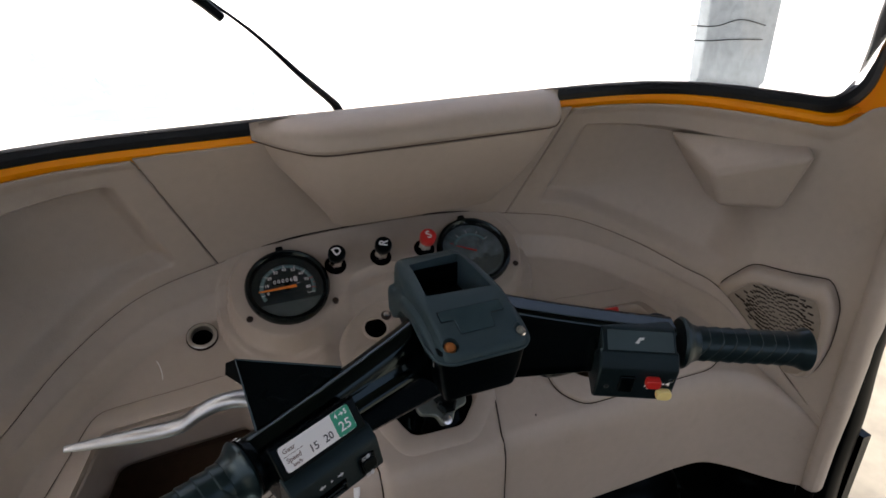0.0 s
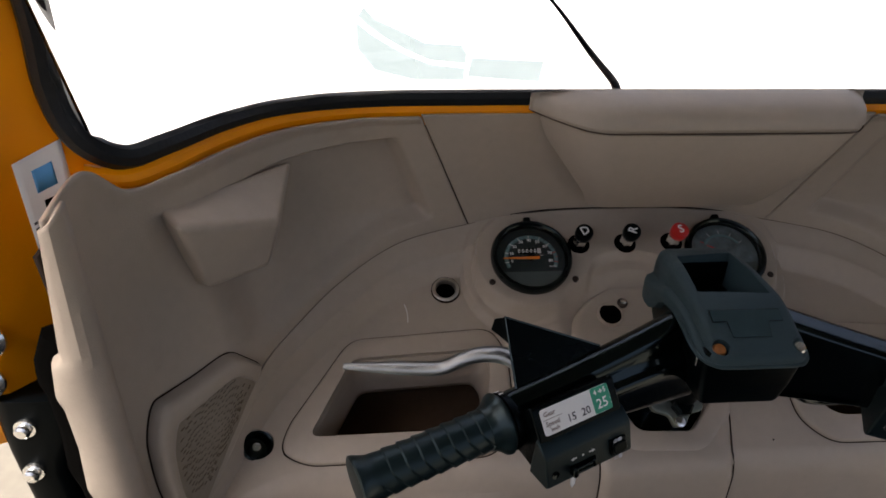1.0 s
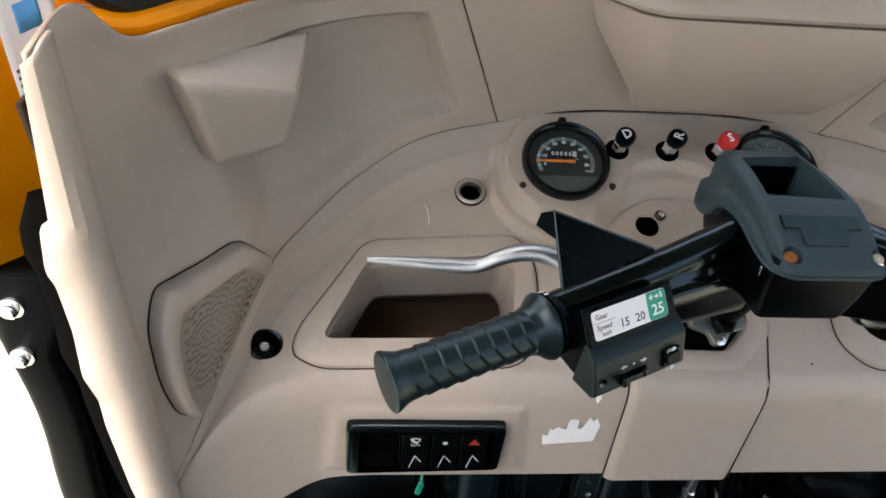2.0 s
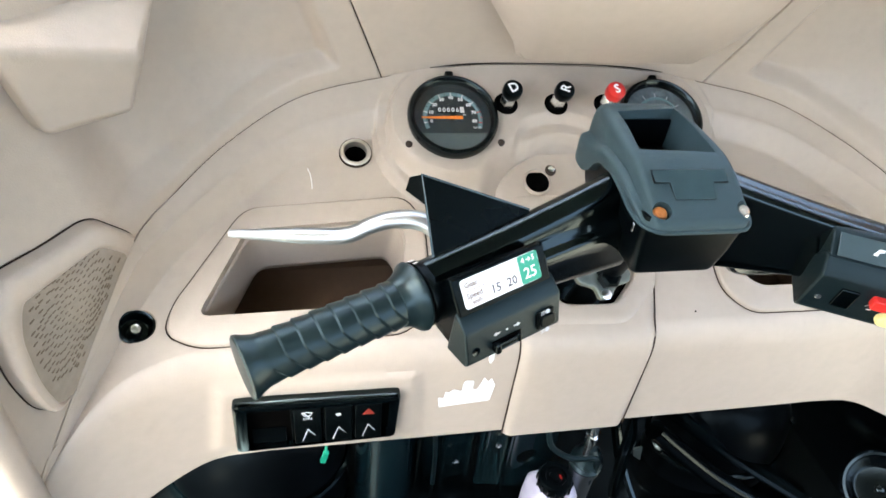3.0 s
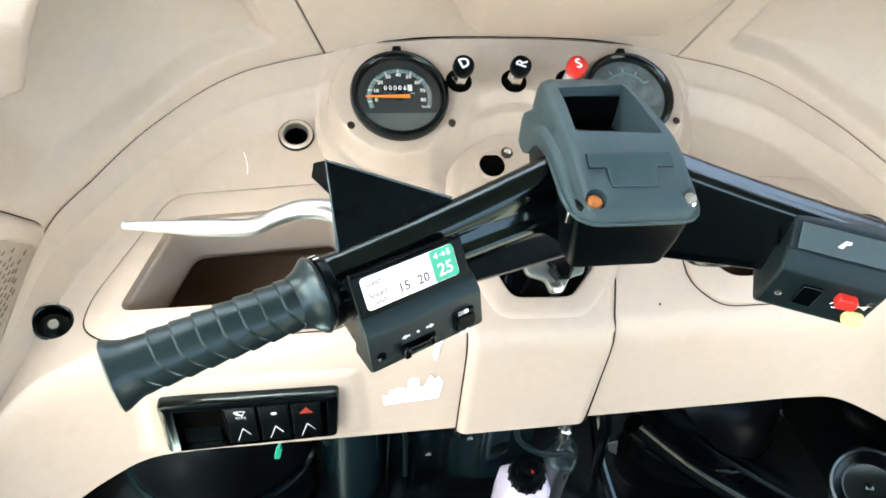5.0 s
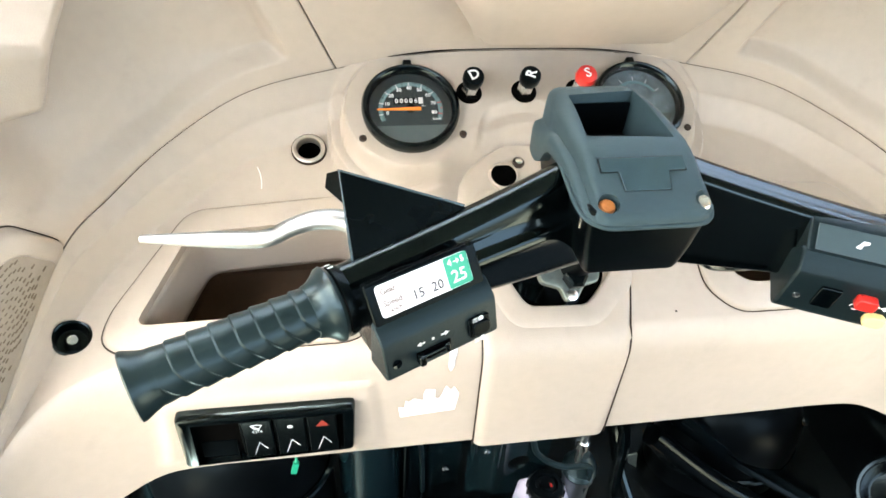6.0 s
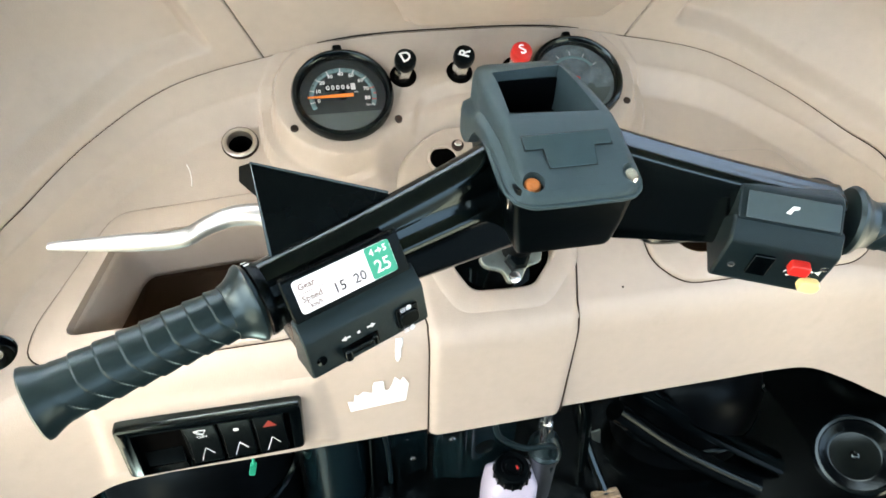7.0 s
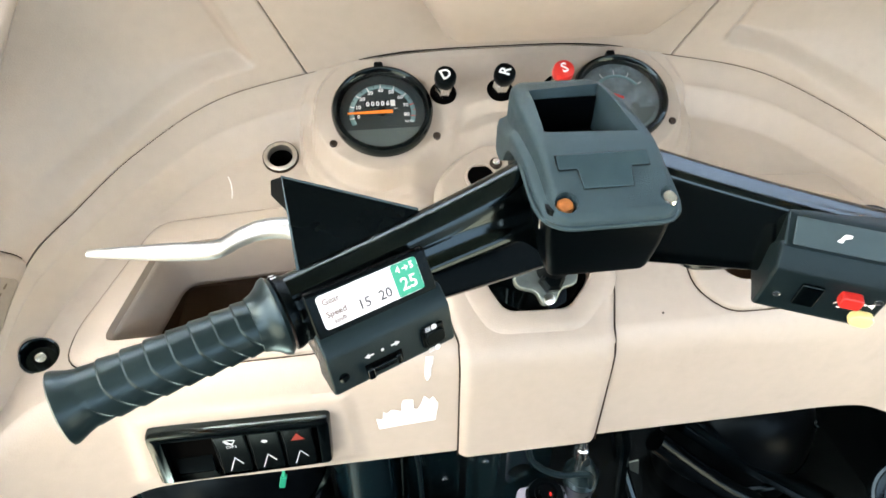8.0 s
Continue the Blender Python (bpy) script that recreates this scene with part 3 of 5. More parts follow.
# black door posts
for side in (1, -1):
    p = thing("door_post", (side * 57, 40, 40), "black painted tubular door post bolted below the pillar", "door post", kind="structure")
    rows = []
    for k in range(31):
        z = 40 + 58.3 * k / 30
        w, c = 2.2 + 1.3 * step(91, 95, z), 57.6 - 1.2 * step(91, 95, z) + 0.35 * math.sin(z * 0.28)
        rows.append([(side * (c + math.copysign(abs(math.cos(a)) ** 0.6, math.cos(a)) * w), 40.5 + math.copysign(abs(math.sin(a)) ** 0.6, math.sin(a)) * 2.4 + (z - 98) * 0.03, z) for a in [2 * math.pi * j / 20 for j in range(20)]])
    part("post_tube", loft(rows), BLACK_MATT, p)
    for x, y, z in ((57.5, 37.95, 95.8), (58.0, 37.75, 91.2)):
        m = Matrix.Translation((side * x, y, z)) @ Matrix.Rotation(radians(90), 4, "X")
        b = part("bolt", lathe([(0.85, -0.2), (0.85, 0.12), (0.6, 0.16), (0.6, 0.6), (0.4, 0.75), (0, 0.75)], m, 18), CHROME, p)

# near-black strips added for the dark gap along the outer edges of the cowl
for side in (1, -1):
    rows = []
    for k in range(41):
        z = 60 + 45 * k / 40
        x = edge_x(z) - 0.15
        rows.append([(side * (x + dx), y, z) for dx, y in ((0.0, 36.6), (0.5, 36.5), (1.6, 37.0), (2.4, 37.7), (2.7, 38.6), (2.0, 39.2), (0.2, 38.8))])
    solo("edge_gap_filler", loft(rows), SEAM_DARK, "near-black strip added for the dark gap along the beige cowl edge", "door seal", kind="structure")

# wiper outside the pane
wip = thing("wiper", (-3.7, 67.2, 115.8), "thin black wiper arm with its blade, outside the windscreen", "wiper")
part("arm", tube([on_pane(-2.7, 115.2, -1.6), on_pane(-4.6, 117.3, -1.6), on_pane(-7.3, 120.0, -1.7), on_pane(-10.9, 123.9, -1.8), on_pane(-13.2, 126.1, -1.8), on_pane(-15.6, 128.1, -1.7)], [0.45, 0.42, 0.34, 0.2, 0.15, 0.16], n=8), BLACK_SATIN, wip)
part("blade", tube([on_pane(-20.5, 131.2, -1.0), on_pane(-16.9, 128.7, -1.0), on_pane(-14.6, 126.5, -0.9)], [0.35, 0.5, 0.42], n=8, per=3), BLACK_SATIN, wip)


# ---- pockets, column cover, instruments ----
NRM = Vector((0, -0.54, 1)).normalized()
TRAY_M = basis((0, 43.5, 82.2), (1, 0, 0), NRM)   # x across, y up the slope, z out of the tray
COS_T = 1 / math.hypot(1, 0.54)


def on_tray(pts):
    """Plan points (x, y) of the tray in its own axes."""
    return [(x, (y - 43.5) / COS_T) for x, y in pts]


OUTER = [(-33.3, 57.0), (-17.2, 57.9), (-15.6, 55), (-15.6, 47.5), (-18.3, 45.1), (-37.2, 44.9), (-40.0, 46.2), (-39.4, 48.5)]
INNER = [(-33.0, 54.9), (-18.6, 55.6), (-17.6, 54), (-18.6, 48.6), (-20.2, 47.6), (-37.2, 47.4)]


def pocket(side):
    out = rounded(on_tray([(side * x, y) for x, y in OUTER]), 1.6)
    inn = rounded(on_tray([(side * x, y) for x, y in INNER]), 1.2)
    cx = side * -27.5
    cy = on_tray([(0, 51)])[0][1]
    grow = lambda pts, k: [(cx + (x - cx) * k, cy + (y - cy) * k) for x, y in pts]
    cut(tray, prism(grow(out, 1.014), 14, TRAY_M, -9))
    rim = loft([[TRAY_M @ Vector((x, y, -1.6)) for x, y in out], [TRAY_M @ Vector((x, y, 0.12)) for x, y in out], [TRAY_M @ Vector((x, y, 0.42)) for x, y in grow(out, 0.985)], [TRAY_M @ Vector((x, y, 0.5)) for x, y in grow(out, 0.965)]])
    ob = part("pocket_rim", rim, BEIGE, dash)
    cut(ob, prism(inn, 6, TRAY_M, -4))
    ob.data.set_sharp_from_angle(angle=radians(60))
    # the bin: walls and floor below the opening
    down = lambda pts, z: [TRAY_M @ Vector((x, y, z)) + Vector((0, 0, -max(0.0, -z) * 0.25)) for x, y in pts]
    # below the opening the bin is wider and runs on under the dashboard
    part("pocket_lip", grid([down(grow(inn, 1.018), -0.15), down(grow(inn, 1.0), -1.2), down(grow(inn, 0.96), -5.6), down(grow(inn, 0.955), -6.2)], close=True), BEIGE, dash, thick=0.05)
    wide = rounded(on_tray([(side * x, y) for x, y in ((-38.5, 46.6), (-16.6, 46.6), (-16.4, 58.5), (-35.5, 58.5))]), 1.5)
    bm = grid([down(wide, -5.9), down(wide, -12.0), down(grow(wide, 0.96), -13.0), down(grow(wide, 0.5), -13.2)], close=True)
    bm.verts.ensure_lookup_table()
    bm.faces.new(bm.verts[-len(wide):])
    # the bin's shade is painted: brown where the walls would be beige
    part("pocket_bin", bm, BIN_SHADE, dash, "pocket bin with the shade of its depth put into a brown colour", thick=0.2)
    seam = [TRAY_M @ Vector((x, y, 0.02)) for x, y in grow(out, 1.007)]
    part("pocket_joint", tube(seam + seam[:1], 0.065, n=6, per=1), JOINT, dash)


pocket(1)
pocket(-1)

# steering column cover
cover_prof = [(43.0, 67.8), (42.9, 70), (42.85, 74), (42.8, 78), (42.82, 79.4), (42.88, 80.3), (43.02, 81.0), (43.28, 81.6), (43.68, 82.15), (44.25, 82.65), (45, 83.1), (47, 84.22), (50, 85.9), (53, 87.5), (55, 88.55), (56.8, 89.6), (58, 90.3), (59, 90.95), (59.8, 91.5), (60.5, 92.0), (61.0, 92.35), (61.3, 92.6)]
rows = []
for k in range(45):
    f = -1 + 2 * k / 44
    row = []
    for i, (y, z) in enumerate(cover_prof):
        w = 7.1 if z < 82.5 else (7.1 + 0.9 * step(82.5, 85, z)) * math.sqrt(max(0.02, 1 - (max(0.0, y - 56.8) / 4.75) ** 2))
        sink = 0.6 * max(0.0, (abs(f) - 0.86) / 0.14) ** 2
        row.append((f * w, y + sink * (1.05 if z < 82 else 0.25), z + 0.35 - sink * (0.1 if z < 81 else 0.8)))
    rows.append(row)
cover = part("column_cover", grid(rows), BEIGE, dash, thick=-0.4)
# joints along the cover's sides: up the fascia, round the lip, up the tray
for side in (-1, 1):
    line = [Vector((side * 7.16, 43.46, z)) for z in (68.0, 71, 74, 77, 79.2)]
    for k in range(1, 7):
        a = radians(61) * k / 6
        line.append(Vector((side * 7.16, 43.46 + 2.6 * (1 - math.cos(a)), 79.63 + 3.32 * math.sin(a) / math.sin(radians(61)))))
    for y in (46.5, 48.5, 51, 53.5, 56):
        line.append(Vector((side * (7.16 + 0.9 * step(45, 48, y)), y, tray_flat(y) + 0.02)))
    part("cover_joint", tube(line, 0.08, n=6, per=3), JOINT, dash)
cut(tray, prism(on_tray([(-6.2, 44.6), (6.2, 44.6), (6.4, 56), (3, 59), (-3, 59), (-6.4, 56)]), 8, TRAY_M, -5))
HOLE = rounded(on_tray([(-2.6, 46.8), (3.2, 46.6), (6.0, 49.2), (6.2, 56), (-4.2, 56), (-4.0, 49.2)]), 1.0)
cut(cover, prism(HOLE, 8, TRAY_M, -4))
cut(tray, lathe([(0.0, -4), (1.35, -4), (1.35, 4), (0.0, 4)], TRAY_M @ Matrix.Translation((-22.1, (62.55 - 43.5) / COS_T, 0)), 28))
ob_m = Matrix.Translation((-42.5, 47.4, 83.6)) @ Vector((0.35, -0.45, 0.8)).to_track_quat("Z", "Y").to_matrix().to_4x4()
cut(tray, lathe([(0.0, -4), (1.5, -4), (1.55, 4), (0.0, 4)], ob_m, 28))
# recessed collar under the column hole
part("column_well", lathe([(5.6, -9), (5.4, -1.2), (5.2, -1.0)], TRAY_M @ Matrix.Translation((1.0, 9.0, 0)), 30, caps=False), SEAM_DARK, dash, thick=0.2)

# socket in a metal ring
sock = thing("power_socket", (-22.1, 62.3, 92.8), "round black socket in a brushed metal ring", "socket")
M = TRAY_M @ Matrix.Translation((-22.1, (62.55 - 43.5) / COS_T, 0.2))
part("ring", lathe([(1.16, -0.6), (1.18, 0.1), (1.24, 0.22), (1.5, 0.24), (1.62, 0.16), (1.65, -0.15)], M, 40, caps=False), BRONZE, sock)
part("gasket", lathe([(1.6, -0.2), (1.63, 0.1), (1.71, 0.08), (1.74, -0.3)], M, 40, caps=False), JOINT, sock)
part("barrel", lathe([(1.2, -0.15), (1.2, -3.2), (0.0, -3.2)], M, 32, caps=False), SEAM_DARK, sock)

# fixing screw sunk in the corner of the dashboard
scr = thing("fixing_screw", (-42.5, 47.4, 83), "bright cross-head screw sunk in a dark hole", "screw")
part("cup", lathe([(1.62, -0.3), (1.6, 0.1), (1.5, 0.18), (1.4, 0.12), (1.3, -0.2), (1.15, -1.6), (0.0, -1.7)], ob_m, 32, caps=False), BLACK_GLOSS, scr)
part("head", join(lathe([(0.6, -1.5), (0.6, -0.85), (0.42, -0.6), (0.0, -0.5)], ob_m, 18), box((0, 0, -0.5), (0.75, 0.16, 0.14), ob_m)), CHROME, scr)

# ---- dials ----
POD_N = Vector((0, -0.6, 1)).normalized()


def dial_frame(x, y=63.3, lift=0.0):
    return basis(Vector((x, y, pod_plane(y))) + POD_N * lift, (1, 0, 0), POD_N)


def dial(name, x, label, face=DIAL):
    m = dial_frame(x)
    d = thing(name, m.translation, label, "gauge")
    part("bezel", lathe([(4.75, -0.5), (4.85, 0.3), (4.85, 0.8), (4.68, 1.12), (4.42, 1.2), (4.22, 1.02), (4.1, 0.72), (4.06, 0.2)], m, 56, caps=False), BLACK_GLOSS, d)
    part("dial_plate", lathe([(4.15, 0.15), (4.15, 0.3), (0.0, 0.3)], m, 48), face, d)
    lens = part("lens", lathe([(4.1, 0.80), (4.1, 0.9), (2.5, 1.0), (0.0, 1.05), (0.0, 0.95), (2.5, 0.9), (4.1, 0.80)], m, 48, caps=False), LENS, d, "clear dial glass")
    lens.visible_shadow = False
    for ang in (212, -30, 90):
        a = radians(ang)
        mm = m @ Matrix.Translation((math.cos(a) * 5.75, math.sin(a) * (5.2 if ang == 90 else 5.75), 0))
        if ang == 90:
            part("tab", box((0, -0.2, 0.5), (0.9, 0.8, 1.0), mm), BLACK_SATIN, d, bevel=0.2)
        else:
            part("ear_screw", join(lathe([(0.38, -0.2), (0.38, 0.12), (0.25, 0.22), (0.0, 0.22)], mm, 16), box((0, 0, 0.23), (0.4, 0.09, 0.05), mm)), EAR, d)
    return d, m


speedo, m = dial("speedometer", -11.9, "round black-rimmed speedometer with orange needle and white figures")
# lower plate of the dial
seg = [(4.0 * math.cos(a), 4.0 * math.sin(a)) for a in [radians(209 + 122 * k / 20) for k in range(21)]]
part("lower_plate", prism(seg, 0.03, m, 0.31), DIAL_LIGHT, speedo)
# teal scale band with ticks
arc = [[m @ Vector((r * math.cos(radians(a)), r * math.sin(radians(a)) - 0.15, 0.335)) for r in (2.75, 3.2)] for a in range(-24, 205, 6)]
part("scale_band", grid(arc), DIAL_TEAL, speedo, thick=0.01)
for k in range(17):
    a = radians(190 - 200 * k / 16)
    r0 = 2.75 if k % 2 == 0 else 2.95
    mm = m @ Matrix.Translation((0, -0.15, 0)) @ Matrix.Rotation(a, 4, "Z")
    part("tick", box(((r0 + 3.2) / 2, 0, 0.355), (3.2 - r0, 0.08, 0.02), mm), RED if k > 13 else DIAL if k % 2 else WHITE_INK, speedo)
for k, txt in enumerate(("0", "10", "20", "30", "40", "50", "60", "70", "80")):
    a = radians(192 - 204 * k / 8)
    part("figure", writing(txt, 0.54, m @ Matrix.Translation((2.36 * math.cos(a), 2.36 * math.sin(a) + 0.0, 0.345)), bold=0.018), WHITE_INK, speedo)
part("unit_mark", writing("km/h", 0.42, m @ Matrix.Translation((2.5, -1.25, 0.345))), WHITE_INK, speedo)
part("counter_window", box((-0.2, 0.85, 0.34), (2.9, 0.72, 0.02), m), BLACK_SATIN, speedo)
for k, txt in enumerate("00006"):
    part("counter_figure", writing(txt, 0.7, m @ Matrix.Translation((-1.35 + 0.48 * k, 0.85, 0.36)), bold=0.02), WHITE_INK, speedo)
part("tenths_wheel", box((1.06, 0.87, 0.36), (0.45, 0.7, 0.03), m), PAPER, speedo)
part("counter_unit", writing("km", 0.3, m @ Matrix.Translation((1.3, 0.28, 0.345))), WHITE_INK, speedo)
part("needle", prism([(-3.5, -0.09), (-3.5, 0.09), (0.85, 0.2), (0.85, -0.2)], 0.06, m @ Matrix.Translation((0.15, -0.2, 0)), 0.55), NEEDLE, speedo)
part("hub", lathe([(0.45, 0.3), (0.45, 0.5), (0.3, 0.54), (0, 0.54)], m @ Matrix.Translation((0.0, -0.05, 0)), 20), BLACK_SATIN, speedo)

fuel, m = dial("warning_gauge", 11.9, "round black-rimmed gauge beside the pull knobs, glass haze painted on its grey face", DIAL_HAZE)
seg = [(3.7 * math.cos(a), 3.7 * math.sin(a)) for a in [radians(200 + 140 * k / 20) for k in range(21)]]
part("lower_plate", prism(seg, 0.03, m, 0.31), DIAL_LIGHT, fuel)
arc = [[m @ Vector((r * math.cos(radians(a)), r * math.sin(radians(a)) + 0.2, 0.335)) for r in (2.2, 2.55)] for a in range(30, 151, 6)]
part("scale_band", grid(arc), DIAL_TEAL, fuel, thick=0.01)
for a in (30, 60, 90, 120, 150):
    mm = m @ Matrix.Translation((0, 0.2, 0)) @ Matrix.Rotation(radians(a), 4, "Z")
    part("tick", box((2.8, 0, 0.355), (0.5, 0.09, 0.02), mm), RED if a == 150 else MARK, fuel)
part("needle", prism([(-2.3, -0.05), (-2.3, 0.05), (0.4, 0.13), (0.4, -0.13)], 0.06, m @ Matrix.Rotation(radians(-28), 4, "Z"), 0.5), RED, fuel)
for x, y in ((-1.3, -1.2), (0.1, -1.5), (1.4, -1.1)):
    part("lamp_window", lathe([(0.42, 0.3), (0.42, 0.4), (0, 0.42)], m @ Matrix.Translation((x, y, 0)), 18), DIAL_LIGHT, fuel)

# dark gasket strip along the top of the pod
strip = [wall_at(0.1 * k, 0.018) + wall_normal(0.1 * k, 0.018) * 0.06 for k in range(-14, 15)]
solo("gasket_strip", tube(strip, [0.04, 0.1, 0.12, 0.09, 0.08, 0.08, 0.08, 0.08, 0.09, 0.12, 0.1, 0.04], n=8, flat=0.7, per=2), SEAM_DARK, "thin black rubber strip along the dashboard joint", "strip")


# ---- pull knobs ----
def knob(letter, x, mat, turn, label):
    foot = Vector((x, 64.95, pod_plane(64.95)))
    axis = (Vector((x, 63.05, 100.0)) - foot).normalized()
    m = Matrix.Translation(foot) @ axis.to_track_quat("Z", "Y").to_matrix().to_4x4()
    k = thing("pull_knob", foot, label, "knob", "pull knobs on the dashboard")
    part("well", lathe([(1.05, 0.25), (1.3, 0.12), (1.35, -0.02)], Matrix.Translation(foot) @ POD_N.to_track_quat("Z", "Y").to_matrix().to_4x4(), 28, caps=False), SEAM_DARK, k)
    part("floor_plate", lathe([(1.28, 0.03), (1.28, 0.08), (0, 0.08)], Matrix.Translation(foot) @ POD_N.to_track_quat("Z", "Y").to_matrix().to_4x4(), 28), SEAM_DARK, k)
    part("hex_nut", lathe([(0.85, 0.1), (0.85, 1.5), (0.72, 1.7), (0.6, 1.7), (0.6, 2.1)], m, 6), CHROME, k, "hexagonal metal nut", bevel=0.06)
    part("cap", lathe([(0.75, 1.9), (0.98, 2.1), (1.05, 2.4), (1.05, 2.95), (0.98, 3.15), (0.82, 3.24), (0.0, 3.28)], m, 30), mat, k)
    part("letter", writing(letter, 1.45, m @ Matrix.Translation((0, 0.02, 3.27)) @ Matrix.Rotation(radians(turn), 4, "Z"), 0.015, 0.03), WHITE_INK, k, "white letter")


knob("D", -5.75, BLACK_SATIN, 22, "black round pull knob lettered D on a hex nut")
knob("R", 0.0, BLACK_SATIN, 68, "black round pull knob lettered R on a hex nut")
knob("S", 5.8, RED, 14, "red round pull knob lettered S on a hex nut")

# ignition hole and lock by the column cover
# raised collar round the column hole
CH = on_tray([(1.0, 51.4)])[0]
spread = lambda k: [(CH[0] + (x - CH[0]) * (1 + k / 5.2), CH[1] + (y - CH[1]) * (1 + k / 6.0)) for x, y in HOLE]
ring = grid([[TRAY_M @ Vector((x, y, h)) for x, y in spread(k)] for k, h in ((0.0, -1.2), (0.0, 0.42), (0.2, 0.6), (0.6, 0.66), (1.3, 0.66), (1.8, 0.6), (2.15, 0.48), (2.4, 0.3), (2.5, 0.05))], close=True)
part("hole_rim", ring, BEIGE, dash, "raised rim round the column hole")
solo("hole_collar", lathe([(1.3, -0.6), (1.32, 0.12), (1.42, 0.16), (1.55, 0.05), (1.6, -0.5)], Matrix.Translation((-2.9, 58.6, 91.15)) @ NRM.to_track_quat("Z", "Y").to_matrix().to_4x4(), 30, caps=False), BEIGE, "beige collar round an empty key hole", "collar", base=(-2.9, 58.6, 91.15))
solo("key_hole", lathe([(1.36, 0.02), (1.36, -0.02), (0, -0.05)], Matrix.Translation((-2.9, 58.6, 91.15)) @ NRM.to_track_quat("Z", "Y").to_matrix().to_4x4(), 30), SEAM_DARK, "dark round hole in the dashboard", "hole", base=(-2.9, 58.6, 91.15))
lock = thing("ignition_lock", (-0.7, 59.6, 92.8), "black ignition lock barrel with bright key slot", "lock")
lm = Matrix.Translation((-1.2, 59.7, 91.95)) @ NRM.to_track_quat("Z", "Y").to_matrix().to_4x4()
part("barrel", lathe([(0.62, -0.9), (0.62, 0.0), (0.5, 0.1), (0, 0.1)], lm, 24), EAR, lock)
part("face", join(lathe([(0.36, 0.1), (0.36, 0.3), (0.25, 0.36), (0, 0.36)], lm, 20), box((0, 0, 0.36), (0.1, 0.45, 0.06), lm)), CHROME, lock)


# folded packet lying in the pocket beside the handlebar
pk = thing("packet", (27, 54, 86.5), "small red and white folded packet in the dashboard pocket", "packet")
PK = basis((27.2, 54.4, 87.1), (0.96, -0.2, 0.05), (0, -0.75, 0.66))
part("wrapper", loft([[PK @ Vector((x * k, y * k, z)) for x, y in rounded([(-2.2, -1.6), (2.2, -1.5), (2.1, 1.6), (-2.1, 1.5)], 0.3)] for k, z in ((0.9, -0.5), (1.0, -0.3), (1.0, 0.2), (0.92, 0.4))]), RED, pk)
part("white_band", prism([(-1.7, -0.5), (1.5, -0.2), (1.7, 0.4), (0.6, 0.6), (-1.5, 0.2)], 0.03, PK, 0.4), PAPER, pk, "white printed band")

# scratches and specks on the dashboard
for name, pts, r in (("scratch_mark", ((-27.1, 61.0), (-26.85, 60.4), (-26.7, 59.6), (-26.7, 58.9)), 0.05), ("dirt_speck", ((12.0, 45.65), (12.0, 45.5)), 0.09), ("dirt_speck", ((-29.5, 62.9), (-29.4, 62.8)), 0.08)):
    part(name, tube([Vector((x, y, tray_flat(y) + 0.01)) for x, y in pts], r, n=6, per=3), PAPER if name == "scratch_mark" else SEAM_DARK, dash)


# ---- padded box over the dashboard ----
pad = thing("padded_box", (4.7, 62, 103), "beige padded box under the windscreen, crease along its middle", "storage box")


def pad_ring(x, taper, upper):
    """Section of the box at x; taper 0 in the middle, 1 at the end."""
    yf = 57.3 + 5.6 * taper
    zc = 113.4 + 0.9 * taper
    if upper:
        zt = 116.6 - 0.35 * taper
        h = zt - zc
        front = [(0.25, 0.0), (0.0, 0.12), (0.05, 0.3), (0.28, 0.48), (0.75, 0.65), (1.5, 0.79), (2.5, 0.89), (3.6, 0.96)]
        return [(x, 63.5, zc)] + [(x, min(62.9, yf + d), zc + h * k) for d, k in front] + [(x, 62.6, zt), (x, 63.0, zt - 0.1), (x, 63.2, zt - 0.6)]
    return None


ends = [(-13.5, 1.08), (-13.2, 0.98), (-12.6, 0.85), (-11.5, 0.62), (-10, 0.36), (-8.5, 0.14), (-7.0, 0.03), (-5.5, 0.0), (6, 0.0), (18.5, 0.0), (19.6, 0.06), (20.6, 0.22), (21.5, 0.45), (22.2, 0.68), (22.6, 0.88), (22.75, 1.05)]
part("cushion", loft([pad_ring(x, t, True) for x, t in ends]), BEIGE, pad, "soft beige top pad")
# lower body: tapers down into the middle panel
rows = []
for k in range(13):
    t = k / 12
    z = 113.2 - 10.6 * t
    yf = 57.5 + 6.2 * (0.25 * t + 0.75 * t * t)
    xl, xr = -8.6 + 3.6 * t, 20.6 - 6.0 * t
    back = 66.0
    soft = 2.6 * (1 - 0.6 * t)
    ring = [(xl - 4.4 * (1 - t), 64.4, z + 0.2 * (1 - t)), (xl - 0.5 - 1.8 * (1 - t), yf + soft * 1.5, z + 0.5 * (1 - t)), (xl + 0.25 - 0.4 * (1 - t), yf + soft * 0.6, z), (xl + soft * 0.55, yf + soft * 0.12, z), (xl + soft * 1.1, yf, z), ((xl + xr) / 2, yf - 0.2, z), (xr - soft * 1.1, yf, z), (xr - soft * 0.5, yf + soft * 0.15, z), (xr, yf + soft * 0.7, z), (xr + 0.6 + 0.5 * (1 - t), yf + soft * 1.6, z + 0.4 * (1 - t)), (xr + 1.9 * (1 - t), back, z + 0.9 * (1 - t))]
    rows.append(ring)
part("body", loft(rows), BEIGE, pad)
part("crease", tube([(x, 57.4 + 5.6 * t, 113.35 + 0.9 * t) for x, t in ends], 0.07, n=6, per=1), CREASE, pad)

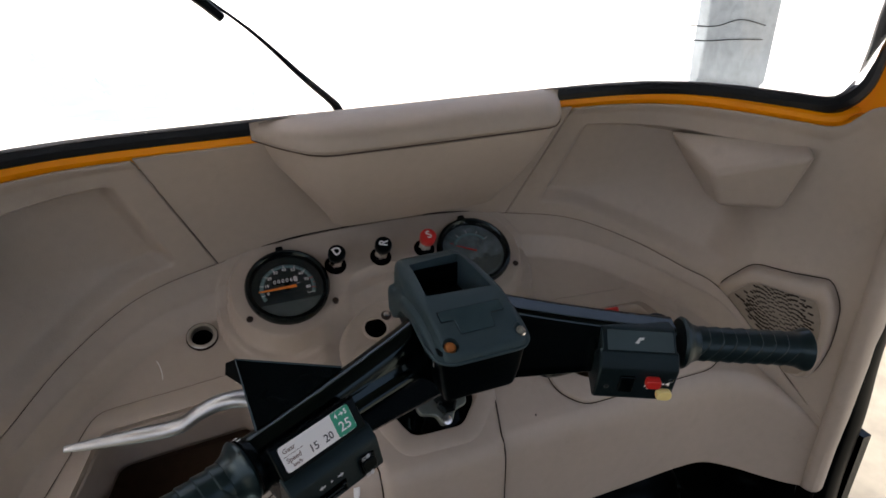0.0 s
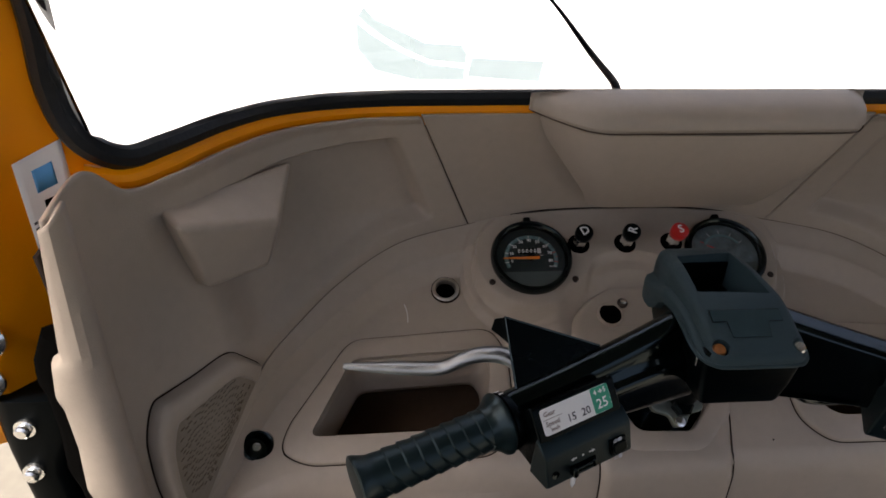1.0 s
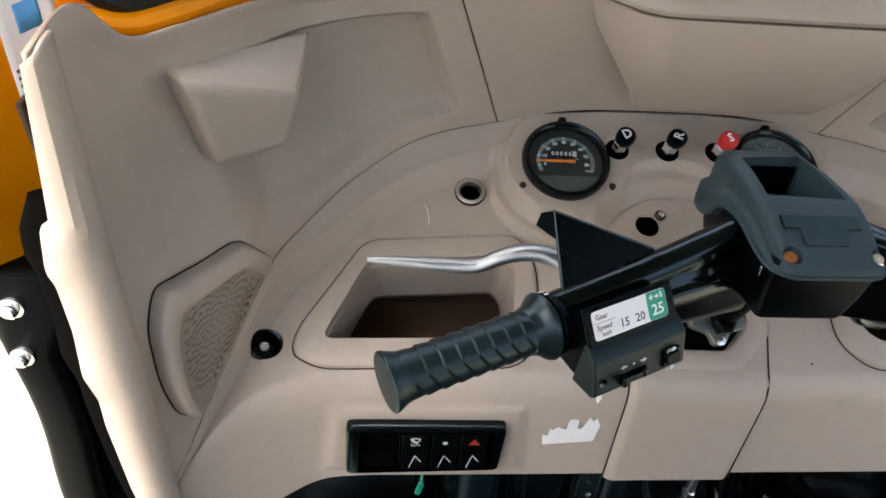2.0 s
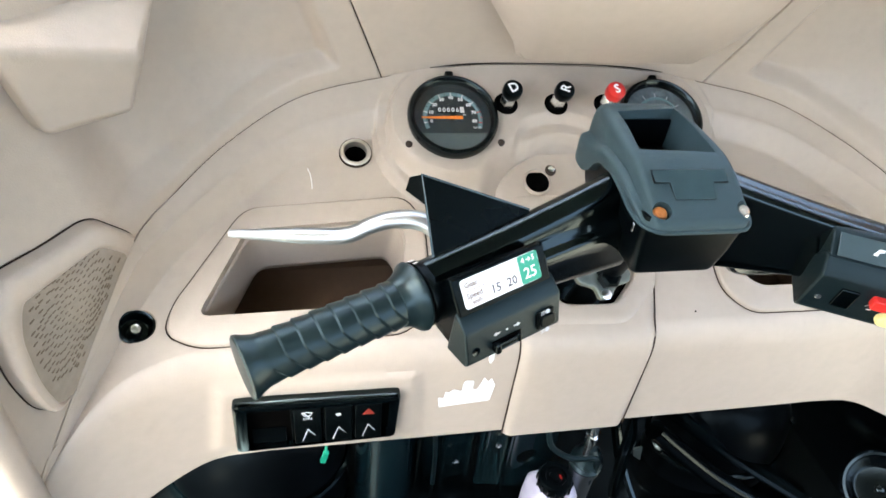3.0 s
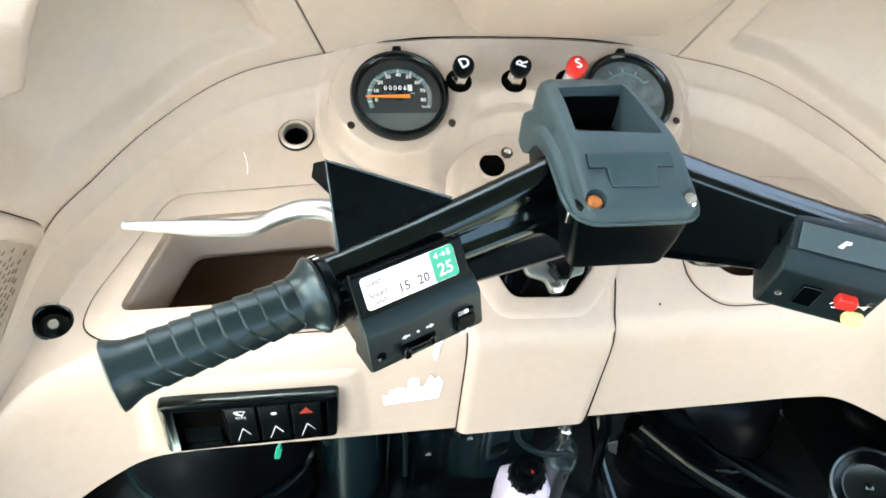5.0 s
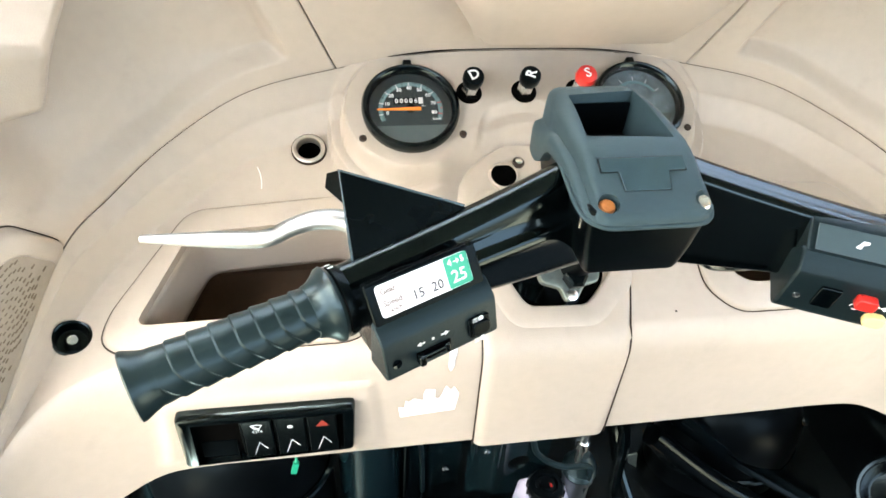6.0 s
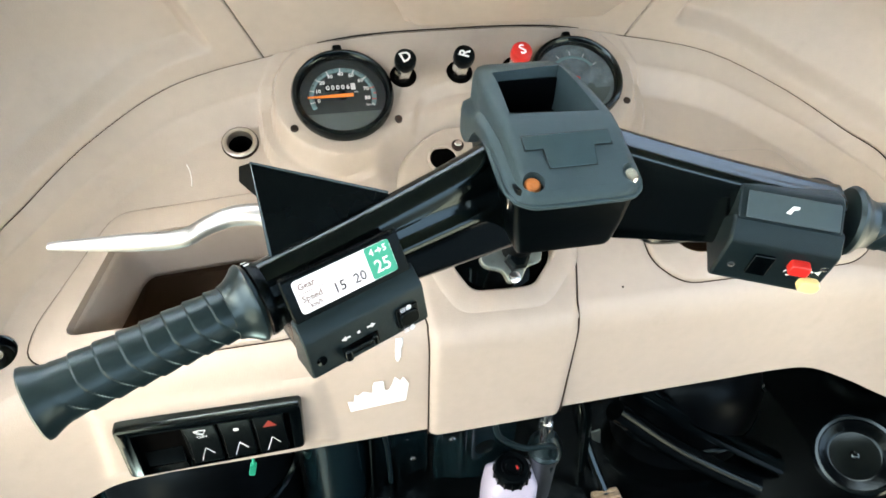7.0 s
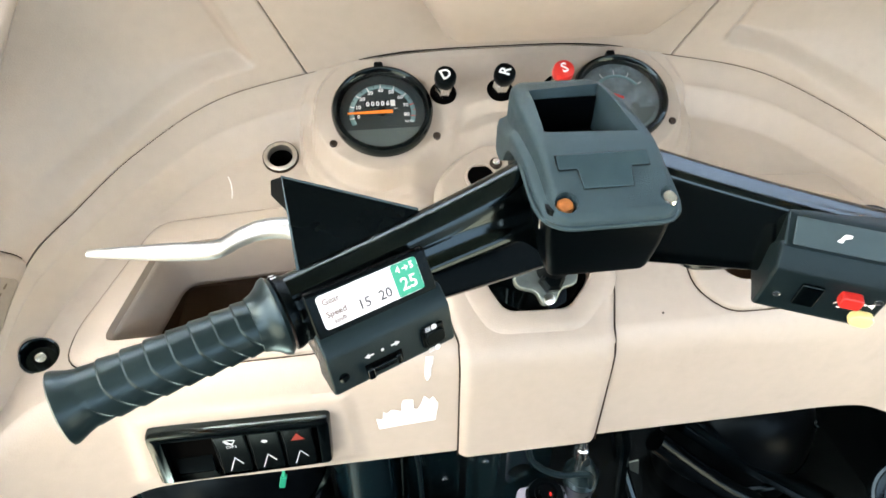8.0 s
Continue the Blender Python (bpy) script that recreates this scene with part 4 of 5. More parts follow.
# ---- moulded catches on the side panels ----
def wedge(side):
    f = [(-44.8, 43.6, 110.7), (-38.4, 51.9, 106.9), (-39.7, 51.4, 102.6), (-43.9, 45.9, 103.5)]
    b = [(-47.4, 46.8, 110.8), (-38.0, 60.5, 110.4), (-43.5, 58.0, 101.6), (-46.5, 48.6, 102.7)]
    bm = loft([[(x * side, y, z) for x, y, z in f], [(x * side, y, z) for x, y, z in b]])
    bmesh.ops.subdivide_edges(bm, edges=bm.edges[:], cuts=2, use_grid_fill=True)
    return bm


for side in (1, -1):
    part("moulded_wedge", wedge(side), BEIGE, dash, bevel=0.7, seg=3)

# ---- handlebar ----
bar = thing("handlebar", (1, 42, 96), "black steering handlebar with rubber grips, levers and switch boxes", "handlebar")
CX = 1.0

# middle cover: sections from the driver's side forward; the rear hangs down as an ear on either side
def cover_ring(y, zt, wt, wb, zb, r=0.8):
    cx = 1.0 - 0.7 * step(38, 49, y)
    return [(cx - wb + 0.25, y, zb), (cx - wb, y, zb + 0.1), (cx - wb, y, zb + 0.42 * (zt - r - zb)), (cx - wb + 0.12, y, zb + 0.55 * (zt - r - zb)), (cx - wt - 0.1, y, zb + 0.62 * (zt - r - zb)), (cx - wt, y, zt - r), (cx - wt + r * 0.12, y, zt - r * 0.55), (cx - wt + r * 0.4, y, zt - r * 0.2), (cx - wt + r, y, zt), (cx + wt - r, y, zt), (cx + wt - r * 0.4, y, zt - r * 0.2), (cx + wt - r * 0.12, y, zt - r * 0.55), (cx + wt, y, zt - r), (cx + wt + 0.1, y, zb + 0.62 * (zt - r - zb)), (cx + wb - 0.12, y, zb + 0.55 * (zt - r - zb)), (cx + wb, y, zb + 0.42 * (zt - r - zb)), (cx + wb, y, zb + 0.1), (cx + wb - 0.25, y, zb)]


rings = [cover_ring(*q) for q in ((36.05, 101.5, 2.7, 3.0, 100.95, 0.15), (36.15, 101.75, 3.2, 3.5, 100.95, 0.3), (36.5, 102.05, 3.75, 4.0, 100.95, 0.4), (37.3, 102.5, 3.8, 4.4, 101.05, 0.4), (38.5, 103.15, 3.92, 4.6, 101.3, 0.45), (39.8, 103.85, 3.95, 4.62, 101.6, 0.5), (40.7, 104.25, 3.95, 4.62, 101.8, 0.55), (41.4, 104.5, 3.95, 4.6, 101.95, 0.6), (43.0, 104.78, 3.92, 4.55, 102.0, 0.7), (44.6, 105.0, 3.85, 4.5, 101.85), (45.3, 105.05, 3.85, 4.45, 101.3), (46.0, 105.1, 3.75, 4.4, 100.3), (47.2, 105.12, 3.6, 4.3, 99.6), (48.3, 105.1, 3.45, 4.2, 99.45), (49.2, 104.85, 3.3, 4.1, 99.5), (49.7, 104.3, 3.15, 3.95, 99.7), (49.9, 103.6, 2.9, 3.7, 100.0))]
cap = part("clamp_cover", loft(rings), CHARCOAL, bar, "charcoal textured plastic cover with an open tray")
tray_hole = loft([[(x, y, 108) for x, y in ((-2.7, 41.2), (4.15, 40.7), (3.35, 48.0), (-2.35, 47.3))], [(x, y, 100.6) for x, y in ((-2.0, 42.9), (3.3, 42.6), (2.6, 47.4), (-1.9, 47.0))]])
cut(cap, tray_hole)
cap.data.set_sharp_from_angle(angle=radians(50))
# black floor and back liner paint the deep shade inside the tray
part("tray_shade_floor", box((0.6, 45.1, 100.7), (6.0, 5.4, 0.3)), BLACK_MATT, cap, "tray floor, painted black for the shade inside")
part("tray_shade_back", box((0.35, 47.25, 102.6), (5.0, 0.12, 3.6)), BLACK_MATT, cap, "black liner painting the shade at the tray's back")
front = basis((0.75, 38.9, 103.36), (1, 0, 0), Vector((0, -0.52, 0.855)))
emb = [(-2.95, 1.2), (2.95, 1.2), (3.0, 0.2), (1.75, 0.2), (1.65, -1.2), (-1.55, -1.2), (-1.7, 0.2), (-2.9, 0.2)]
em = part("emblem_plate", prism(rounded(emb, 0.15, 2), 0.16, front, 0.0), EMBLEM, cap, "raised T-shaped plain plate", bevel=0.05)
part("emblem_edge", tube([front @ Vector((x, y, 0.03)) for x, y in emb + emb[:1]], 0.07, n=6, per=1), BLACK_SATIN, em)
for x, mat, lab in ((-2.05, RUST, "rusted orange screw"), (4.6, CHROME, "bright screw")):
    sm = basis((x, 37.4, 101.85), (1, 0, 0), Vector((0, -0.45, 0.9)))
    shapes = [lathe([(0.0, 0.05), (0.62, 0.05), (0.7, 0.35), (0.8, 3.0), (0.0, 3.0)], sm, 26)]
    if x > 0:
        # this pocket is open towards the rim
        shapes.append(prism(rounded([(0.0, 0.85), (3, 1.0), (3, -4), (-0.5, -4)], 0.4), 3, sm, 0.35))
    cut(cap, *shapes)
    part("screw", join(lathe([(0.55, 0.0), (0.55, 0.22), (0.42, 0.38), (0, 0.42)], sm, 20), box((0, 0, 0.39), (0.5, 0.1, 0.12), sm), box((0, 0, 0.39), (0.1, 0.5, 0.12), sm)), mat, cap, lab)
mod = cap.modifiers.new("round", "BEVEL")
mod.width, mod.segments, mod.limit_method, mod.angle_limit = 0.0016, 2, "ANGLE", radians(48)
cap.data.set_sharp_from_angle(angle=radians(60))
# rolled lip along the cover's lower edge
part("cover_lip", tube([(x, y, z) for x, y, z in ((-3.5, 44.4, 102.05), (-3.75, 41.4, 102.15), (-3.7, 38.6, 101.5), (-3.4, 37.2, 101.25), (-2.8, 36.45, 101.2), (-2.0, 36.1, 101.2), (0.8, 36.03, 101.2), (4.0, 36.1, 101.2), (4.8, 36.45, 101.2), (5.38, 37.2, 101.25), (5.65, 38.6, 101.5), (5.6, 41.4, 102.15), (5.2, 44.4, 102.05))], 0.17, n=8, per=4), CHARCOAL, cap)

# black box under the cover
rows = []
for z, x0, x1, y0, y1 in ((101.9, -3.2, 5.2, 37.0, 48.6), (100.8, -3.25, 5.1, 36.8, 48.8), (98.5, -2.95, 4.8, 37.0, 48.8), (96.5, -2.5, 4.5, 37.4, 48.4), (96.2, -2.4, 4.4, 37.55, 48.2), (96.05, -2.2, 4.2, 37.85, 47.8)):
    rows.append([(x, y, z) for x, y in rounded([(x0, y0), (x1, y0), (x1, y1), (x0, y1)], 0.6, 4)])
part("clamp_housing", loft(rows), BLACK_SATIN, bar)
part("housing_clip", box((-3.2, 38.2, 100.2), (0.2, 0.3, 0.8)), CHROME, bar, "small bright clip", bevel=0.08)

AXL = Vector((0.915, 0.398, 0.06)).normalized()
ORG = Vector((-19.8, 35.0, 97.3))


def arm(side):
    """Pressed arm. Clutch side: a rolled top and a ledge that stands out below it; other side: a broad flat top and a plain face."""
    a, b = Vector((-1.6, 42.6, 0)), Vector((ORG.x + 0.7, ORG.y + 0.3, 0))
    f = Vector((0.398, -0.915, 0))
    rows = []
    for k in range(17):
        t = k / 16
        top = 102.55 - 3.25 * t - 0.25 * math.sin(math.pi * t)
        ledge = 99.05 - 0.9 * t
        base = 93.3 + 1.9 * t
        mid = 0.5 * (ledge + base)
        under = [(1.3, base + 0.5), (0.3, base), (-1.2, base + 0.2), (-1.8, base + 1.4)]
        if side > 0:
            over = [(-1.85, top - 1.7), (-1.6, top - 0.5), (-0.6, top), (0.4, top - 0.5), (0.85, top - 1.4), (0.95, ledge + 0.7), (1.35, ledge + 0.1), (1.85, ledge - 0.25), (1.98, ledge - 0.9), (1.75, mid)]
        else:
            over = [(-1.9, top - 1.2), (-1.75, top - 0.3), (-1.25, top), (-0.3, top - 0.05), (0.6, top - 0.13), (1.04, top - 0.5), (1.17, top - 1.3), (1.25, ledge), (1.35, mid)]
        loop = [Vector((x, z, 0)) for x, z in over + under + over[:1]]
        ring = []
        for p in smooth_line(loop, 5)[:-1]:
            q = a.lerp(b, t) + f * p.x
            ring.append(Vector((q.x, q.y, p.y)) if side > 0 else Vector((2 * CX - 1.0 - q.x, q.y, p.y + 0.6)))
        rows.append(ring)
    return loft(rows)


part("left_arm", arm(1), BLACK_GLOSS, bar)
part("right_arm", arm(-1), BLACK_GLOSS, bar)


def mir_m(m):
    """The mirrored pose of a frame on the other arm (x turned over)."""
    return Matrix.Translation((2 * CX - 1.0, 0, 0.6)) @ Matrix.Diagonal((-1, 1, 1, 1)) @ m


GM = basis(ORG, -AXL, (0, 0, 1))   # x towards the grip's end, z up


def grip(m, nm, label):
    """Ribbed rubber grip: flange, waved body, flared end."""
    rows = []
    n = 64
    prof = [(-0.2, 1.3), (-0.15, 2.3), (0.1, 2.5), (0.35, 2.42), (0.7, 2.08), (1.1, 1.82), (1.5, 1.7)]
    body = [(1.5 + 9.1 * k / 230, None) for k in range(1, 231)]
    tail = [(10.75, 1.66), (11.1, 1.76), (11.45, 1.9), (11.8, 2.06), (12.0, 2.08), (12.1, 1.95), (12.15, 1.2)]
    for x, r in prof + body + tail:
        ring = []
        for j in range(n):
            ang = 2 * math.pi * j / n
            rad = r
            if r is None:
                # ribs run round the upper side and slant towards the flange below
                low = (radians(50) - ang) % (2 * math.pi)
                drift = 1.25 * step(0.0, 1.6, low) * (1 - step(2.6, 5.2, low))
                ph = (x + drift) / 1.22
                saw = ph - math.floor(ph)
                rad = 1.58 + 0.14 * saw - 0.14 * step(0.9, 1.0, saw)
            ring.append(m @ Vector((x, rad * math.cos(ang), rad * math.sin(ang))))
        rows.append(ring)
    return part(nm, loft(rows), RUBBER, bar, label)


grip(GM, "left_grip", "ribbed black rubber grip")
grip(mir_m(GM), "right_grip", "ribbed black rubber grip")
gear = part("gear_ring", lathe([(1.6, -0.9), (2.25, -0.9), (2.35, -0.6), (2.35, -0.3), (1.6, -0.3)], GM @ Matrix.Rotation(radians(90), 4, "Y"), 36), BLACK_SATIN, bar, "black gear ring with white figures")

for k, w in enumerate((0.10, 0.26, 0.10, 0.3, 0.3, 0.26, 0.3)):
    a = radians(18 + 17 * k)
    part("figure_bar", box((0, 0, 2.36), (0.34, w, 0.03), GM @ Matrix.Translation((-0.45, 0, 0)) @ Matrix.Rotation(a, 4, "X")), WHITE_INK, gear)

# switch boxes: local x along the bar inwards, y towards the driver, z up
LB = Matrix.Translation(ORG) @ Matrix((AXL, Vector((0.398, -0.915, 0)), AXL.cross(Vector((0.398, -0.915, 0))) * -1)).transposed().to_4x4()
RB = mir_m(LB)


def profile_box(m, prof, x0, x1):
    return loft([[m @ Vector((x0, y, z)) for y, z in prof], [m @ Vector((x1, y, z)) for y, z in prof]])


lsw = part("left_switch_box", profile_box(LB, [(-1.9, 0.2), (0.9, 1.2), (2.0, 2.72), (2.35, 2.7), (3.7, 0.5), (3.9, -0.2), (3.4, -3.0), (-1.9, -2.6)], 1.15, 8.9), BLACK_SATIN, bar, "black switch box with a gear and speed label", bevel=0.45, seg=3)
low = part("switch_case", profile_box(LB, [(3.3, 0.7), (3.75, 0.45), (4.55, -0.2), (4.68, -0.5), (5.15, -2.85), (4.85, -3.2), (2.6, -3.4)], 1.0, 9.15), CASE, lsw, "dark grey switch case", bevel=0.18)
# label on the sloping face
sl = Vector((0, 1.4, -2.25)).normalized()
LM = LB @ Matrix.Translation((0, 3.0, 1.62)) @ Matrix((Vector((1, 0, 0)), -sl, -Vector((1, 0, 0)).cross(-sl))).transposed().to_4x4()
part("label", prism(rounded([(1.75, -1.02), (8.15, -1.02), (8.15, 1.02), (1.75, 1.02)], 0.3), 0.02, LM, 0.02), PAPER, lsw, "white gear and speed label")
part("label_end", prism(rounded([(6.45, -1.0), (8.13, -1.0), (8.13, 1.0), (6.45, 1.0)], 0.15), 0.012, LM, 0.042), GREEN, lsw, "green label end")
T = lambda x, y, z=0.06: LM @ Matrix.Translation((x, y, z))
for txt, size, x, y, mat in (("Gear", 0.52, 2.55, 0.55, FADED_INK), ("Speed", 0.52, 2.65, -0.2, FADED_INK), ("km/h", 0.38, 2.75, -0.68, FADED_INK), ("15", 0.85, 4.35, -0.42, GREY_INK), ("20", 0.85, 5.7, -0.42, GREY_INK), ("25", 1.1, 7.3, -0.35, WHITE_INK), ("4", 0.55, 6.85, 0.6, WHITE_INK), ("5", 0.55, 7.75, 0.6, WHITE_INK)):
    part("print", writing(txt, size, T(x, y), 0.004, 0.012), mat, lsw)
part("print", box((2.75, 0.16, 0.056), (1.7, 0.035, 0.01), LM), FADED_INK, lsw)
part("print", join(box((7.27, 0.6, 0.062), (0.3, 0.08, 0.01), LM), prism([(7.35, 0.42), (7.55, 0.6), (7.35, 0.78)], 0.01, LM, 0.057)), WHITE_INK, lsw)
# switches on the case's front
fn = Vector((5.15 - 4.68, -2.85 + 0.5))
fs = Vector((0, fn.x, fn.y)).normalized()
FM = LB @ Matrix.Translation((0, 4.93, -1.68)) @ Matrix((Vector((1, 0, 0)), -fs, -Vector((1, 0, 0)).cross(-fs))).transposed().to_4x4()
part("slider_slot", box((4.3, -0.45, 0.02), (2.4, 0.7, 0.1), FM), SEAM_DARK, low)
part("slider", join(box((4.1, -0.45, 0.2), (2.0, 0.42, 0.35), FM), box((3.25, -0.4, 0.4), (0.45, 0.75, 0.5), FM), box((5.15, -0.4, 0.3), (0.35, 0.7, 0.35), FM)), BLACK_GLOSS, low, "black turn-signal slider", bevel=0.12)
part("dip_switch", join(box((7.65, -0.1, 0.12), (1.5, 1.4, 0.25), FM), prism(rounded([(7.0, -0.6), (8.3, -0.6), (8.3, 0.4), (7.0, 0.4)], 0.4), 0.3, FM, 0.2)), BLACK_SATIN, low, "black headlamp dip switch", bevel=0.1)
for dx, sgn in ((3.5, -1), (5.2, 1)):
    part("arrow_mark", prism([(dx - sgn * 0.28, 0.41), (dx - sgn * 0.28, 0.53), (dx, 0.53), (dx, 0.65), (dx + sgn * 0.3, 0.47), (dx, 0.29), (dx, 0.41)], 0.01, FM, 0.03), MARK, low)
part("dot_mark", lathe([(0.1, 0.03), (0.1, 0.04), (0, 0.04)], FM @ Matrix.Translation((4.35, 0.47, 0)), 14), MARK, low)
for yy in (0.55, -1.0):
    part("lamp_mark", join(*[box((7.3, yy + q * 0.12, 0.27), (0.35, 0.045, 0.02), FM) for q in (-1, 0, 1)], lathe([(0.2, 0.26), (0.2, 0.28), (0, 0.28)], FM @ Matrix.Translation((7.72, yy, 0)), 14)), MARK, low)
part("case_screw", lathe([(0.32, 0.0), (0.32, 0.06), (0.2, 0.02), (0, 0.02)], FM @ Matrix.Translation((1.75, -0.2, 0)), 14), BLACK_GLOSS, low)

rsw = part("right_switch_box", profile_box(RB, [(-1.9, 1.7), (0.9, 2.2), (1.4, 2.05), (3.0, 0.6), (3.1, 0.2), (-1.9, -2.2)], 1.2, 8.1), CASE, bar, "black switch box with red and yellow buttons", bevel=0.2)
rcs = part("switch_case", profile_box(RB, [(2.6, 0.75), (3.05, 0.6), (3.9, -0.5), (3.95, -0.85), (3.25, -4.4), (2.8, -4.75), (-1.8, -3.4)], 1.0, 8.3), CASE, rsw, "dark grey switch case", bevel=0.25, seg=3)
part("lid_plate", prism([(1.5, -0.95), (7.6, -0.95), (7.6, 0.95), (1.5, 0.95)], 0.12, RB @ Matrix.Translation((0, 2.2, 1.35)) @ Matrix.Rotation(radians(-41), 4, "X"), 0.0), LID, rsw, "grey lid", bevel=0.1)
LIDM = RB @ Matrix.Translation((0, 2.2, 1.35)) @ Matrix.Rotation(radians(-41), 4, "X")
part("paper_scrap", prism([(5.1, 0.25), (4.75, 0.3), (4.6, 0.0), (4.25, -0.1), (4.2, -0.32), (4.65, -0.3), (4.9, 0.02)], 0.01, LIDM, 0.13), PAPER, rsw, "torn scrap of a white sticker")
gs = Vector((0, 3.25 - 3.95, -4.4 + 0.85)).normalized()
RF = RB @ Matrix.Translation((0, 3.65, -2.35)) @ Matrix((Vector((1, 0, 0)), -gs, -Vector((1, 0, 0)).cross(-gs))).transposed().to_4x4()
part("starter_button", prism(rounded([(2.6, 0.1), (3.95, 0.1), (3.95, 1.1), (2.6, 1.1)], 0.3), 0.75, RF, 0.0), RED, rcs, "red starter button", bevel=0.12)
part("horn_button", prism(rounded([(1.2, -1.3), (1.5, -1.6), (2.3, -1.6), (2.65, -1.3), (2.65, -0.75), (2.3, -0.45), (1.5, -0.45), (1.2, -0.75)], 0.2), 0.6, RF, 0.0), YELLOW, rcs, "pale yellow horn button", bevel=0.12)
part("rocker", prism(rounded([(4.9, -1.0), (6.3, -1.0), (6.3, 1.0), (4.9, 1.0)], 0.15), 0.3, RF, 0.0), BLACK_GLOSS, rcs, "black rocker switch", bevel=0.1)
part("start_mark", tube([RF @ Vector((3.5 + 0.32 * math.cos(a), -0.35 + 0.28 * math.sin(a), 0.03)) for a in [k * 0.55 for k in range(10)]], 0.04, n=5, per=1), WHITE_INK, rcs)
part("horn_mark", join(prism([(2.0, 0.1), (1.6, -0.15), (1.6, 0.35)], 0.02, RF, 0.02), box((2.2, 0.1, 0.03), (0.3, 0.16, 0.02), RF)), WHITE_INK, rcs)
for x, y in ((1.55, 0.6), (7.3, -0.6)):
    part("case_screw", lathe([(0.26, 0.0), (0.26, 0.06), (0.16, 0.02), (0, 0.02)], RF @ Matrix.Translation((x, y, 0)), 12), CHROME, rcs)

# clutch lever and its bracket plate
A, B, C = Vector((-19.0, 40.4, 103.6)), Vector((-10.8, 40.2, 100.6)), Vector((-18.4, 36.3, 99.0))
pn = (B - A).cross(C - A).normalized()
if pn.y > 0:
    pn = -pn
PM = basis(A, (B - A), pn)
loc = [PM.inverted() @ p for p in (A, B, Vector((-9.4, 38.6, 98.9)), C)]
plate = part("lever_bracket", prism(rounded([(p.x, p.y) for p in loc], 0.15, 2), 0.25, PM, -0.25), BLACK_SATIN, bar, "folded black sheet bracket", bevel=0.06)
D = A.lerp(C, 0.34)
part("bracket_tab", loft([[A, A + Vector((-0.75, 0.5, -0.5)), A + Vector((-0.95, 0.7, -1.7)), D], [A + pn * -0.2, A + Vector((-0.65, 0.65, -0.55)), A + Vector((-0.85, 0.85, -1.75)), D + pn * -0.2]]), BLACK_SATIN, plate)
# lighter tube for the worn edge and the painted highlight along it
part("bracket_edge", tube([C + pn * 0.02, A + pn * 0.02, B + pn * 0.02], 0.1, n=6, per=1), LID, plate, "worn grey edge with its highlight painted in")
part("clutch_lever", tube([(-16.5, 39.0, 98.6), (-18.5, 40.3, 99.6), (-20.6, 40.9, 99.5), (-22.4, 41.0, 98.9), (-24.2, 41.1, 98.0), (-27.5, 41.6, 97.75), (-32.5, 42.1, 97.75)], [0.9, 0.85, 0.8, 0.75, 0.74, 0.7, 0.3], n=16, flat=0.75), ALU, bar, "cast aluminium lever")
part("brake_pivot", lathe([(1.25, -1.2), (1.35, 0.8), (1.0, 1.1), (0, 1.1)], Matrix.Translation((19.6, 37.0, 98.6)), 20), BLACK_SATIN, bar)

# steering stem below the clamp
stem = part("stem", tube([(CX, 43.5, 95), (CX + 0.1, 48, 86), (CX + 0.2, 52, 77)], 1.4, n=16), BLACK_MATT, bar)
PC = basis((0.5, 45.9, 88.2), (1, 0, 0), (0, -0.62, 0.78))
cl = part("pinch_clamp", prism(rounded([(-2.9, 0.5), (-1.3, 1.3), (1.4, 1.3), (2.9, 0.6), (2.6, -0.5), (1.2, -0.8), (0.5, -2.0), (-0.6, -2.1), (-1.0, -0.9), (-2.6, -0.4)], 0.4), 0.9, PC, -0.5), STEEL, bar, "dull cast metal clamp", bevel=0.2)
part("pinch_bolt", lathe([(1.05, 0.3), (1.05, 1.3), (0.75, 1.5), (0, 1.5)], PC @ Matrix.Translation((0.3, -0.1, 0)), 6), BLACK_SATIN, cl)
part("washer", lathe([(0.5, 0.3), (0.5, 0.6), (0.2, 0.7), (0, 0.7)], PC @ Matrix.Translation((-0.05, -1.6, 0)), 14), CHROME, cl)
part("cable_loop", tube([(8, 41, 97), (9.5, 41.5, 93.5), (12, 42, 92.2), (16, 41.5, 92.8), (18.5, 40.5, 95)], 0.6, n=10), BLACK_GLOSS, bar, "black control cable")

# ---- rocker switch panel on the fascia ----
swp = thing("switch_panel", (-27, 43.4, 70.8), "black rocker switch panel with blank slot and three switches", "switch panel")
FX = Matrix.Translation((-26.9, 43.2, 74.4)) @ Matrix.Rotation(radians(90), 4, "X")
part("back_plate", box((0, -0.1, 0.08), (14.8, 6.6, 0.1), FX), SEAM_DARK, swp)
FXR = FX @ Matrix.Translation((0, 0, 0.55))
rim_of = lambda k: rounded([(-7.9 - k, -3.5 - k), (7.7 + k, -3.1 - k), (8.0 + k, 3.4 + k), (-7.7 - k, 3.6 + k)], 0.6)
fr = part("frame", loft([[FX @ Vector((x, y, z)) for x, y in rim_of(k)] for k, z in ((0.0, -0.3), (0.0, 0.8), (-0.12, 1.15), (-0.4, 1.3))]), BLACK_GLOSS, swp)
cut(fr, prism([(-6.7, -3.15), (6.7, -2.85), (6.85, 2.7), (-6.4, 2.8)], 3, FX, -0.1))
for x in (-2.45, 0.55, 3.45):
    part("divider", box((x, -0.15, 0.3), (0.16, 5.6, 0.6), FX), BLACK_SATIN, swp, bevel=0.05)
